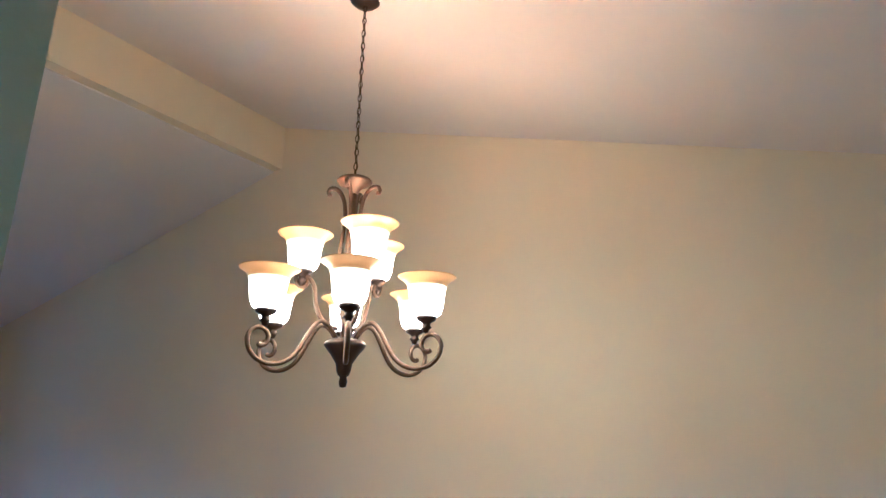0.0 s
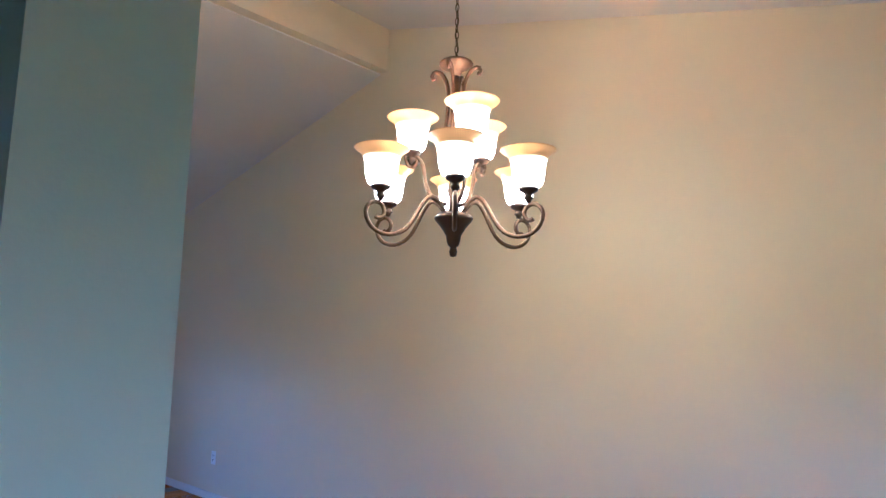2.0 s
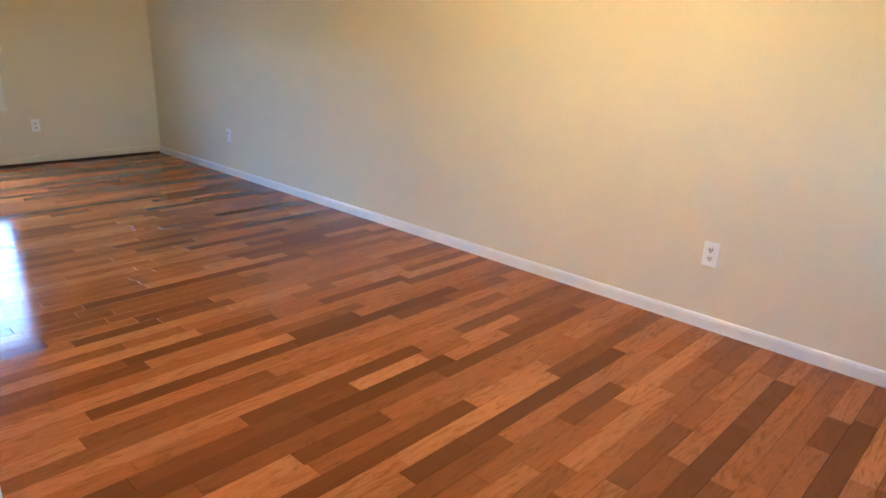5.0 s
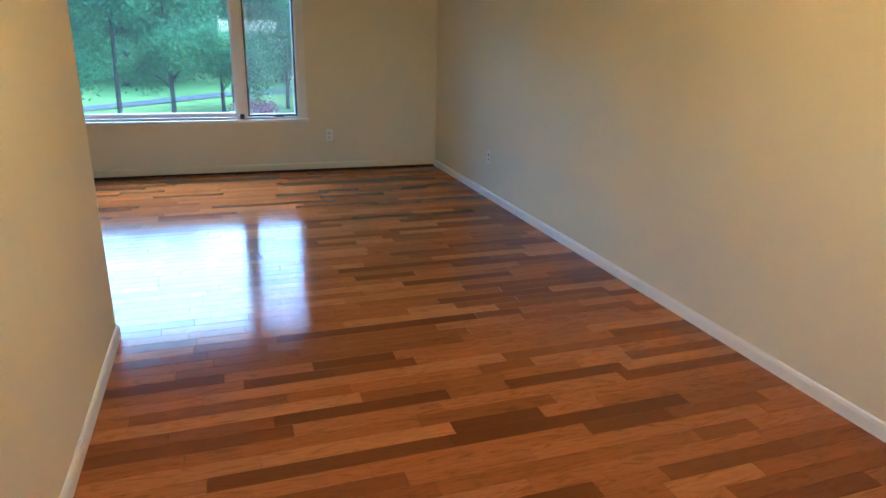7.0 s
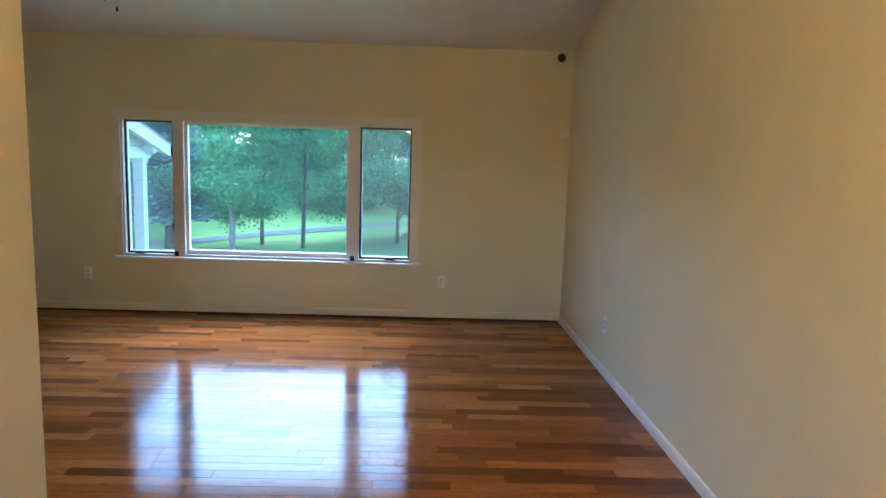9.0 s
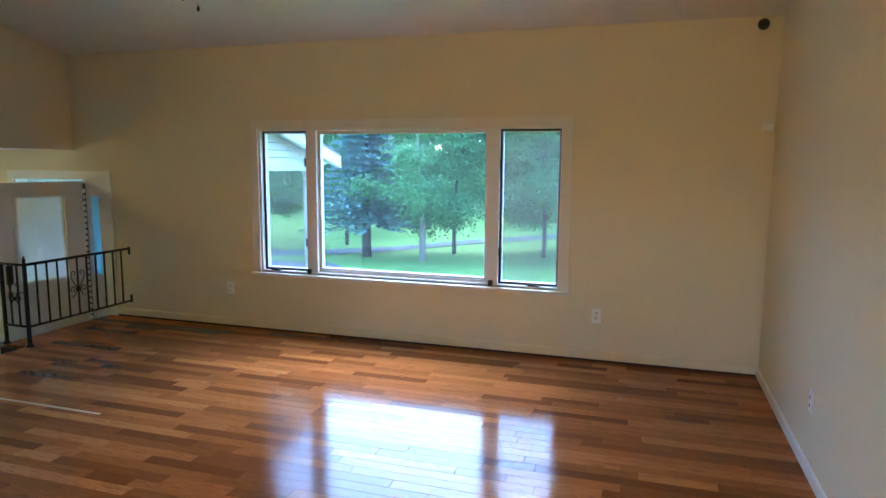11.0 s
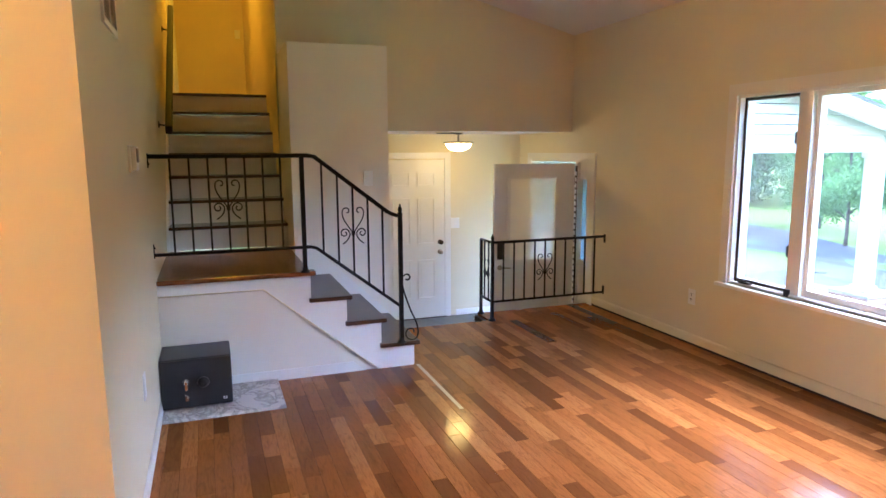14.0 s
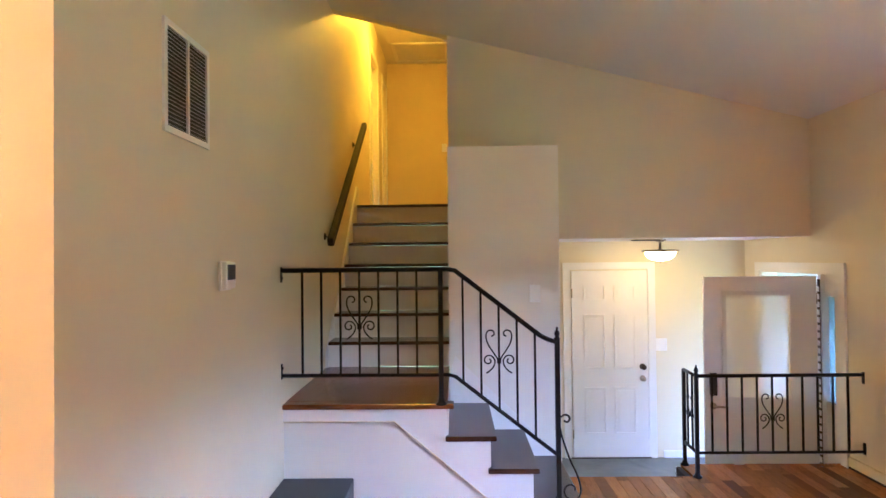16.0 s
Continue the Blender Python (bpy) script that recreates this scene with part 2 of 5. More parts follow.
def leafy(name, lo, hi, scale=0.8, trans=0.35):
    mat, nt, bs = material(name, 0.5, 0, 0.3)
    rnd = nt.nodes.new("ShaderNodeNewGeometry").outputs["Random Per Island"]
    big = noise_tex(nt, coords(nt), scale, 3)
    c = mix(nt, 0.5, ramp(nt, rnd, [(0.0, lo), (1.0, hi)]), ramp(nt, big, [(0.35, lo), (0.65, hi)]))
    nt.links.new(c, bs.inputs["Base Color"])
    tl = nt.nodes.new("ShaderNodeBsdfTranslucent")
    nt.links.new(c, tl.inputs[0])
    mx = nt.nodes.new("ShaderNodeMixShader")
    mx.inputs[0].default_value = trans
    nt.links.new(bs.outputs[0], mx.inputs[1])
    nt.links.new(tl.outputs[0], mx.inputs[2])
    nt.links.new(mx.outputs[0], nt.nodes["Material Output"].inputs[0])
    return mat


M_WALL = paint("cream_wall_paint", (0.76, 0.685, 0.50))
# wall paint deepened to yellow: the hall lamp's glow is put into the colour
M_LAMPLIT = paint("lamplit_hall_paint", (0.74, 0.60, 0.27))
M_PALE = paint("pale_wall_paint", (0.80, 0.765, 0.69))
M_KITCHEN = paint("kitchen_wall_paint", (0.62, 0.68, 0.64))
M_CEIL = paint("ceiling_paint", (0.74, 0.72, 0.70), 0.8)
M_TRIM = plain("white_trim_paint", (0.80, 0.79, 0.76), 0.35, vary=0.05, scale=3)
M_WHITE = plain("white_plastic", (0.86, 0.86, 0.84), 0.35, vary=0.04)
M_FLOOR = wood_boards("hardwood_strip", True)
M_FLOOR_J = wood_boards("hardwood_strip_joined", False)
M_UNDER = plain("dark_gap_fill", (0.03, 0.014, 0.008), 0.8)
M_PINE = dark_wood("pale_filler_wood", (0.42, 0.24, 0.12), (0.55, 0.34, 0.18), 0.3, (3, 30, 30))
M_TREAD = dark_wood("dark_stained_tread", (0.030, 0.014, 0.009), (0.075, 0.034, 0.02), 0.22)
M_LANDING = dark_wood("landing_wood", (0.10, 0.034, 0.013), (0.20, 0.068, 0.024), 0.2)
M_RAILWOOD = dark_wood("handrail_wood", (0.013, 0.008, 0.006), (0.028, 0.015, 0.010), 0.55, (4, 30, 30), 0.15)
M_IRON = plain("black_wrought_iron", (0.012, 0.011, 0.011), 0.42, 0.6, vary=0.3, bumpy=0.15)
M_BRONZE = plain("antique_bronze", (0.10, 0.064, 0.036), 0.5, 0.55, vary=0.35, scale=22, bumpy=0.1)
M_BRONZE_D = plain("dark_bronze", (0.045, 0.03, 0.022), 0.4, 0.75, vary=0.3, scale=22)
M_NICKEL = plain("brushed_nickel", (0.42, 0.37, 0.30), 0.28, 1.0, vary=0.1)
M_CHROME = plain("chrome", (0.75, 0.75, 0.75), 0.12, 1.0, vary=0.05)
M_SAFE = plain("charcoal_safe_enamel", (0.022, 0.025, 0.029), 0.38, 0.1, vary=0.15, bumpy=0.25, fine=300)
M_BLACK = plain("black_plastic", (0.012, 0.012, 0.013), 0.35, vary=0.1)
M_SEAL = plain("dark_window_seal", (0.02, 0.018, 0.016), 0.5, vary=0.1)
M_GLASS = glass("window_glass")
M_SCREEN = bpy.data.materials.new("grey_insect_mesh")
M_SCREEN.use_nodes = True
nt_s = M_SCREEN.node_tree
bs_s = nt_s.nodes["Principled BSDF"]
bs_s.inputs["Roughness"].default_value = 0.6
weave = nt_s.nodes.new("ShaderNodeTexChecker")
weave.inputs["Scale"].default_value = 900.0
weave.inputs["Color1"].default_value, weave.inputs["Color2"].default_value = (0.34, 0.37, 0.39, 1), (0.46, 0.49, 0.51, 1)
nt_s.links.new(coords(nt_s), weave.inputs[0])
nt_s.links.new(weave.outputs[0], bs_s.inputs["Base Color"])
bs_s.inputs["Alpha"].default_value = 0.20
M_FROST, nt_f, bs_f = material("frosted_sidelight_glass", 0.3)
tl_f = nt_f.nodes.new("ShaderNodeBsdfTranslucent")
tl_f.inputs[0].default_value = (0.34, 0.44, 0.47, 1)
mx_f = nt_f.nodes.new("ShaderNodeMixShader")
mx_f.inputs[0].default_value = 0.9
bs_f.inputs["Base Color"].default_value = (0.8, 0.85, 0.86, 1)
nt_f.links.new(bs_f.outputs[0], mx_f.inputs[1])
nt_f.links.new(tl_f.outputs[0], mx_f.inputs[2])
nt_f.links.new(mx_f.outputs[0], nt_f.nodes["Material Output"].inputs[0])
M_OBSCURE, nt_o, bs_o = material("obscure_door_glass", 0.4)
bs_o.inputs["Base Color"].default_value = (0.86, 0.85, 0.78, 1)
bs_o.inputs["Transmission Weight"].default_value = 0.55
bs_o.inputs["IOR"].default_value = 1.12
bump(nt_o, bs_o, noise_tex(nt_o, coords(nt_o, (1, 1, 0.35)), 38, 3, 0.6, 1.5), 0.35, 0.004)
M_SHADE = glow("lit_alabaster_glass", (1.0, 0.61, 0.21), 3.5, ((1.0, 0.58, 0.14), 0.010), 0.062, 0.102)
M_BOWL = glow("lit_frosted_bowl", (1.0, 0.69, 0.18), 0.85)
M_HALL = glow("lit_hall_bowl", (1.0, 0.57, 0.012), 3.2)


def marble_mat():
    mat, nt, bs = material("grey_veined_marble", 0.25)
    v = coords(nt)
    a = noise_tex(nt, v, 5, 8, 0.65, 2.2)
    c = ramp(nt, a, [(0.40, (0.62, 0.60, 0.57)), (0.50, (0.36, 0.35, 0.34)), (0.56, (0.66, 0.64, 0.61))])
    nt.links.new(c, bs.inputs["Base Color"])
    return mat


def slate_mat():
    mat, nt, bs = material("grey_green_slate", 0.45)
    v = coords(nt)
    a = noise_tex(nt, v, 3, 6, 0.6, 0.8)
    nt.links.new(ramp(nt, a, [(0.3, (0.08, 0.10, 0.10)), (0.7, (0.17, 0.19, 0.18))]), bs.inputs["Base Color"])
    bump(nt, bs, noise_tex(nt, v, 14, 5), 0.3, 0.006)
    return mat


def brick_mat():
    mat, nt, bs = material("red_brick", 0.85)
    r = nt.nodes.new("ShaderNodeObjectInfo").outputs["Random"]
    c = ramp(nt, r, [(0, (0.22, 0.10, 0.07)), (1, (0.36, 0.19, 0.13))])
    c = mix(nt, 0.35, c, ramp(nt, noise_tex(nt, coords(nt), 30, 4), [(0.3, (0.16, 0.08, 0.06)), (0.7, (0.38, 0.24, 0.18))]))
    nt.links.new(c, bs.inputs["Base Color"])
    return mat


def ground_mat(name, stops, scale, fine, rough=0.95):
    mat, nt, bs = material(name, rough, 0, 0.2)
    v = coords(nt)
    c = ramp(nt, noise_tex(nt, v, scale, 6, 0.6), stops)
    c = mix(nt, 0.35, c, ramp(nt, noise_tex(nt, v, fine, 4), [(0.3, stops[0][1]), (0.7, stops[-1][1])]))
    nt.links.new(c, bs.inputs["Base Color"])
    bump(nt, bs, noise_tex(nt, v, fine, 3), 0.5, 0.02)
    return mat


M_MARBLE, M_SLATE, M_BRICK = marble_mat(), slate_mat(), brick_mat()
M_GRASS = ground_mat("lawn_grass", [(0.3, (0.085, 0.160, 0.028)), (0.7, (0.145, 0.240, 0.048))], 0.25, 9)
M_ASPHALT = ground_mat("driveway_asphalt", [(0.3, (0.055, 0.058, 0.065)), (0.7, (0.10, 0.105, 0.115))], 0.8, 60)
M_CONCRETE = ground_mat("porch_concrete", [(0.3, (0.26, 0.25, 0.24)), (0.7, (0.38, 0.37, 0.35))], 1.2, 40)
M_SIDING = plain("white_vinyl_siding", (0.52, 0.53, 0.53), 0.45, vary=0.05, scale=2)
M_SHINGLE = plain("roof_shingle", (0.09, 0.085, 0.08), 0.9, vary=0.3, scale=6, bumpy=0.4)
M_BARK = plain("brown_bark", (0.045, 0.036, 0.028), 0.9, vary=0.4, scale=8, bumpy=0.6)
M_PALEBARK = plain("pale_mottled_bark", (0.15, 0.14, 0.12), 0.85, vary=0.45, scale=5, bumpy=0.4)
M_LEAF = leafy("green_leaves", (0.050, 0.140, 0.048), (0.170, 0.330, 0.115), 0.8, 0.5)
M_LEAF2 = leafy("light_green_leaves", (0.065, 0.165, 0.055), (0.190, 0.350, 0.125), 0.8, 0.5)
M_NEEDLE = leafy("blue_spruce_needles", (0.060, 0.125, 0.115), (0.24, 0.36, 0.35), 1.2, 0.3)
M_WOODS = leafy("far_woods_leaves", (0.050, 0.140, 0.060), (0.170, 0.310, 0.140), 0.25, 0.5)
M_AZALEA = leafy("pink_azalea_blossom", (0.30, 0.07, 0.12), (0.46, 0.15, 0.21), 3.0)

# ---- floor (strips come last in the file) ----
bm = bmesh.new()
prism(bm, [(-3.9, -1.2), (XR + 0.1, -1.2), (XR + 0.1, YW + 0.1), (-3.27, YW + 0.1), (-3.27, 7.72), (-2.99, 7.72), (-2.99, YS - 0.2), (-3.9, YS - 0.2)], "z", -0.16, -0.019)
floor = solid("floor", bm, M_UNDER, "glossy reddish-brown hardwood strip floor", "floor", "structure")

# ---- walls ----
def wall(name, boxes, mat, label, prisms=()):
    bm = bmesh.new()
    for b in boxes:
        box(bm, *b)
    for p in prisms:
        prism(bm, *p)
    return solid(name, bm, mat, label, "wall", "structure")


# long wall: follows both ceiling slopes
wall("wall_east", [], M_WALL, "long plain cream painted wall", [([(-1.3, -0.2), (YW, -0.2), (YW, zl(YW) + 0.05), (YB, zl(YB) + 0.4), (YB, zd(YB) + 0.05), (-1.3, zd(-1.3) + 0.05)], "x", XR, XR + 0.14)])

# front wall with window and entrance openings
WX0, WX1, WZ0, WZ1 = -1.335, 1.615, 0.60, 1.99
FX0, FX1, FZ1 = -4.53, -3.235, 1.49
T = 0.16
wall("wall_north", [
    (WX1, XR + 0.14, YW, YW + T, -0.2, 3.0),
    (WX0, WX1, YW, YW + T, -0.2, WZ0),
    (WX0, WX1, YW, YW + T, WZ1, 3.0),
    (FX1, WX0, YW, YW + T, -0.6, 3.0),
    (FX0, FX1, YW, YW + T, FZ1, 3.0),
    (XE - 0.1, FX0, YW, YW + T, -0.6, 3.0),
    (FX0, FX1, YW, YW + T, -0.6, ZE - 0.005)], M_WALL, "cream painted front wall with a picture window")

# back wall of the living room, running on up the stair and the hall
HZ = 2.20
HC = 4.72
wall("wall_south", [
    (-6.15, DXB, YB - 0.12, YB, -0.2, HC + 0.2),
    (-6.95, -6.15, YB - 0.12, YB, HZ + 2.05, HC + 0.2),
    (-7.55, -6.95, YB - 0.12, YB, HZ - 0.2, HC + 0.2),
    (-8.05, -7.55, YB - 0.12, YB, HZ + 2.05, HC + 0.2),
    (-8.3, -8.05, YB - 0.12, YB, HZ - 0.2, HC + 0.2)], M_WALL, "tall cream painted wall beside the stair")

# wall between kitchen and dining, its end beside the passage
bm = bmesh.new()
prism(bm, [(DX - 0.28, EY), (DX, EY), (DXB, YB - 0.12), (DX - 0.28, YB - 0.12)], "z", -0.1, 4.2)
box(bm, DX - 0.28, 0.031, 1.75, EY, -0.1, 4.2)
solid("wall_dining", bm, M_WALL, "cream painted wall between kitchen and dining area", "wall", "structure")

# kitchen and dining end walls, behind the walk
wall("wall_end", [
    (-3.9, -2.2, -1.3, -1.16, -0.1, 4.2), (-2.2, -1.0, -1.3, -1.16, -0.1, 1.15), (-2.2, -1.0, -1.3, -1.16, 1.86, 4.2),
    (-1.0, 0.9, -1.3, -1.16, -0.1, 4.2), (0.9, 2.3, -1.3, -1.16, -0.1, 1.0), (0.9, 2.3, -1.3, -1.16, 1.75, 4.2), (2.3, XR, -1.3, -1.16, -0.1, 4.2)], M_WALL, "plain cream end wall with daylight openings")
wall("wall_kitchen", [(-4.0, -3.88, -1.3, YB - 0.12, -0.1, 4.2)], M_KITCHEN, "plain pale kitchen wall")

# upper wall over the entry, the pale block beside the stair, entry walls
bm = bmesh.new()
prism(bm, [(YS, ZS), (YW, ZS), (YW, zl(YW) + 0.03), (YS, zl(YS) + 0.03)], "x", XU - 0.12, XU)
solid("wall_upper", bm, M_WALL, "cream painted wall above the entry", "wall", "structure")
wall("wall_block", [(XU - 0.12, XBOX, YS, YBOX, -0.5, 2.455)], M_PALE, "pale painted half-height wall block beside the stair")
wall("wall_stair", [(-8.3, XU - 0.12, YS, YS + 0.12, -0.5, HC + 0.2)], M_LAMPLIT, "wall along the upper stair, its paint yellowed to show lamplight")
wall("wall_hall", [(-8.42, -8.3, YB - 0.12, YS + 0.12, HZ - 0.2, HC + 0.2)], M_LAMPLIT, "wall at the end of the hall, its paint yellowed to show lamplight")
wall("wall_entry", [(XE - 0.12, XE, YBOX - 0.1, YW, -0.6, ZS + 0.1), (XE - 0.12, XU - 0.12, YBOX - 0.1, YBOX, -0.6, ZS + 0.1)], M_WALL, "cream painted entry walls")
# header above the stair opening, its foot along the living ceiling
wall("wall_over_hall", [], M_WALL, "plain cream wall above the stair opening", [([(YB, zl(YB)), (YS, zl(YS)), (YS, HC + 0.3), (YB, HC + 0.3)], "x", XU - 0.12, XU - 0.001)])

# ---- ceilings ----
bm = bmesh.new()
prism(bm, [(YB + 0.09, zl(YB + 0.09)), (YW, zl(YW)), (YW, zl(YW) + 0.1), (YB + 0.09, zl(YB + 0.09) + 0.1)], "x", XU, XR)
prism(bm, [(YB, zl(YB)), (YB + 0.09, zl(YB + 0.09)), (YB + 0.09, zl(YB + 0.09) + 0.1), (YB, zl(YB) + 0.1)], "x", XU, 0.0)
solid("ceiling", bm, M_CEIL, "white painted sloping living-room ceiling", "ceiling", "structure")
bm = bmesh.new()
prism(bm, [(-1.3, zd(-1.3)), (YB, zd(YB)), (YB, zd(YB) + 0.1), (-1.3, zd(-1.3) + 0.1)], "x", -4.0, XR)
solid("ceiling_dining", bm, M_CEIL, "white painted sloping dining ceiling", "ceiling", "structure")
bm = bmesh.new()
box(bm, 0.0, XR, YB, YB + 0.09, zl(YB) - 0.012, zd(YB) + 0.1)
solid("ceiling_beam", bm, M_WALL, "cream painted drop beam along the ridge", "beam", "structure")
bm = bmesh.new()
box(bm, XE, XU - 0.12, YBOX, YW, ZS, ZS + 0.1)
box(bm, XU - 0.12, XU, YBOX, YW, ZS - 0.003, ZS)
solid("ceiling_entry", bm, M_CEIL, "white entry ceiling", "ceiling", "structure")
bm = bmesh.new()
box(bm, -8.3, XU - 0.12, YB, YS, HC, HC + 0.1)
solid("ceiling_hall", bm, M_CEIL, "white hall ceiling", "ceiling", "structure")
bm = bmesh.new()
box(bm, -8.3, -4.94, YB, YS, HZ - 0.2, HZ - 0.004)
solid("floor_hall", bm, M_LANDING, "brown wooden hall floor", "floor", "structure")
bm = bmesh.new()
box(bm, XE, -2.99, YBOX, YW, ZE - 0.1, ZE)
solid("floor_entry", bm, M_SLATE, "grey-green slate entry floor", "floor", "structure")
bm = bmesh.new()
box(bm, -3.27, -2.992, YBOX + 0.002, 7.718, ZE + 0.002, -0.22)
solid("entry_step", bm, M_SLATE, "slate step down to the entry", "step", "structure")
bm = bmesh.new()
box(bm, -2.992, -2.975, YBOX, 7.72, ZE, -0.02)
box(bm, -3.275, -3.262, 7.72, YW, ZE, -0.02)
solid("floor_edge_trim", bm, M_TRIM, "white riser board under the floor edge", "trim", "structure")


# ---- baseboards ----
def skirt(name, p, q, h=0.072, d=0.014, z=0.0, mat=None):
    """A baseboard from p to q on the left-hand side of the way from p to q, with a rounded top."""
    p, q = Vector((*p, 0)), Vector((*q, 0))
    l = (q - p).length
    bm = bmesh.new()
    prism(bm, [(0, 0), (d, 0), (d, h - 0.02), (d * 0.75, h - 0.006), (d * 0.3, h), (0, h)], "x", 0, l)
    a = math.atan2(q.y - p.y, q.x - p.x)
    bmesh.ops.transform(bm, matrix=pose(p.x, p.y, z, 0, 0, math.degrees(a)), verts=list(bm.verts))
    return solid(name, bm, mat or M_TRIM, "white painted baseboard", "baseboard", "structure")


skirt("baseboard", (XR, -1.16), (XR, YW))
skirt("baseboard", (XR - 0.014, YW), (-3.2, YW), z=0.019, mat=M_WALL)
# solid dark strip in place of the shade below the front baseboard
bm = bmesh.new()
box(bm, -3.2, XR - 0.016, YW - 0.012, YW - 0.0005, 0.0012, 0.0185)
solid("dark_gap_fill", bm, M_UNDER, "dark strip standing for the shaded gap under the front baseboard", "trim", "structure")
skirt("baseboard", (LX, YB), (DXB, YB))
skirt("baseboard", (DXB, YB + 0.014), (DX, EY))
skirt("baseboard", (0.031, 1.75), (DX - 0.28, 1.75))
skirt("baseboard", (XE, YW), (XE, 8.14), z=ZE)

# ---- picture window ----
win = thing("window_1", (0, YW, 0), "white-framed picture window between two casements", "window", kind="structure")


def ring(bm, x0, x1, z0, z1, y0, y1, w, wb=None):
    wb = w if wb is None else wb
    box(bm, x0, x0 + w, y0, y1, z0, z1)
    box(bm, x1 - w, x1, y0, y1, z0, z1)
    box(bm, x0 + w, x1 - w, y0, y1, z1 - w, z1)
    box(bm, x0 + w, x1 - w, y0, y1, z0, z0 + wb)


bm = bmesh.new()
box(bm, WX0 - 0.075, WX0 + 0.004, -0.018, -0.001, WZ0 - 0.012, WZ1 + 0.075)
box(bm, WX1 - 0.004, WX1 + 0.075, -0.018, -0.001, WZ0 - 0.012, WZ1 + 0.075)
box(bm, WX0 + 0.004, WX1 - 0.004, -0.018, -0.001, WZ1 - 0.004, WZ1 + 0.075)
part("casing", bm, M_PALE, win)
bm = bbox(WX0 - 0.085, WX1 + 0.085, -0.05, 0.12, WZ0 - 0.04, WZ0 - 0.012, 0.005)
part("window_sill", bm, M_TRIM, win)
bm = bmesh.new()
box(bm, WX0 - 0.07, WX1 + 0.07, -0.014, -0.001, WZ0 - 0.085, WZ0 - 0.041)
part("apron", bm, M_WALL, win)
bm = bmesh.new()
ring(bm, WX0 + 0.002, WX1 - 0.002, WZ0 - 0.01, WZ1 - 0.001, 0.0, 0.14, 0.022)
for x in (-0.765, 1.013):
    box(bm, x - 0.052, x + 0.052, 0.012, 0.14, WZ0 + 0.01, WZ1 - 0.02)
part("window_frame", bm, M_TRIM, win)
bm = bmesh.new()
ring(bm, -0.713, 0.961, WZ0 + 0.014, WZ1 - 0.024, 0.05, 0.10, 0.03, 0.042)
part("fixed_sash", bm, M_TRIM, win)
bm = bmesh.new()
box(bm, -0.69, 0.94, 0.072, 0.078, WZ0 + 0.05, WZ1 - 0.05)
part("pane", bm, M_GLASS, win).visible_shadow = False
for x0, x1, hx in ((-1.311, -0.818, -0.83), (1.066, 1.591, 1.08)):
    bm = bmesh.new()
    ring(bm, x0, x1, WZ0 + 0.014, WZ1 - 0.024, 0.045, 0.05, 0.016)
    seal = part("weather_seal", bm, M_SEAL, win, "dark bronze seal round the casement")
    bm = bmesh.new()
    ring(bm, x0 + 0.008, x1 - 0.008, WZ0 + 0.022, WZ1 - 0.032, 0.051, 0.095, 0.016)
    sash = part("casement_sash", bm, M_TRIM, win)
    bm = bmesh.new()
    box(bm, x0 + 0.02, x1 - 0.02, 0.066, 0.072, WZ0 + 0.034, WZ1 - 0.044)
    part("pane", bm, M_GLASS, sash).visible_shadow = False
    bm = bmesh.new()
    box(bm, x0 + 0.014, x1 - 0.014, 0.046, 0.0468, WZ0 + 0.028, WZ1 - 0.038)
    part("insect_screen", bm, M_SCREEN, win, "fine grey insect screen")
    bm = bmesh.new()
    cx = (x0 + x1) / 2 + (0.06 if x0 > 0 else -0.1)
    box(bm, cx - 0.05, cx + 0.05, -0.012, 0.02, WZ0 + 0.012, WZ0 + 0.026)
    tube(bm, [(cx + 0.02, 0.0, WZ0 + 0.024), (cx + 0.03, -0.02, WZ0 + 0.036), (cx - 0.05, -0.03, WZ0 + 0.032)], 0.006)
    lathe(bm, [(0, -0.008), (0.01, -0.004), (0.01, 0.006), (0, 0.01)], 10, pose(cx - 0.055, -0.032, WZ0 + 0.032))
    part("crank_handle", bm, M_BRONZE_D, win, "dark bronze casement crank")
    for z in (WZ0 + 0.30, WZ1 - 0.32):
        bm = bbox(hx - 0.014, hx + 0.006, 0.02, 0.05, z - 0.04, z + 0.04, 0.003)
        part("latch", bm, M_BRONZE_D, win)
for x in (-0.80, 1.0):
    bm = bbox(x - 0.022, x + 0.022, -0.002, 0.014, WZ0 - 0.008, WZ0 + 0.045, 0.005)
    part("corner_catch", bm, M_BLACK, win, "small black catch at the mullion foot")

# ---- entrance: frame, sidelight, open door ----
ent = thing("door_1", (0, YW, 0), "white entrance frame with a narrow glazed sidelight", "door frame", kind="structure")
bm = bmesh.new()
box(bm, FX1 - 0.002, FX1 + 0.085, -0.02, -0.001, ZE, FZ1 + 0.075)
box(bm, FX0 - 0.085, FX0 + 0.002, -0.02, -0.001, ZE, FZ1 + 0.075)
box(bm, FX0 + 0.002, FX1 - 0.002, -0.02, -0.001, FZ1 - 0.002, FZ1 + 0.075)
part("casing", bm, M_TRIM, ent)
bm = bmesh.new()
ring(bm, FX0, FX1, ZE, FZ1, 0.0, 0.15, 0.02)
box(bm, -3.545, -3.495, 0.0, 0.15, ZE + 0.02, FZ1 - 0.02)
box(bm, -3.365, FX1 - 0.02, 0.03, 0.11, ZE + 0.02, FZ1 - 0.02)
box(bm, -3.495, -3.365, 0.03, 0.11, ZE + 0.02, ZE + 0.87)
box(bm, -3.495, -3.365, 0.03, 0.11, 1.29, FZ1 - 0.02)
part("jamb", bm, M_TRIM, ent)
bm = bmesh.new()
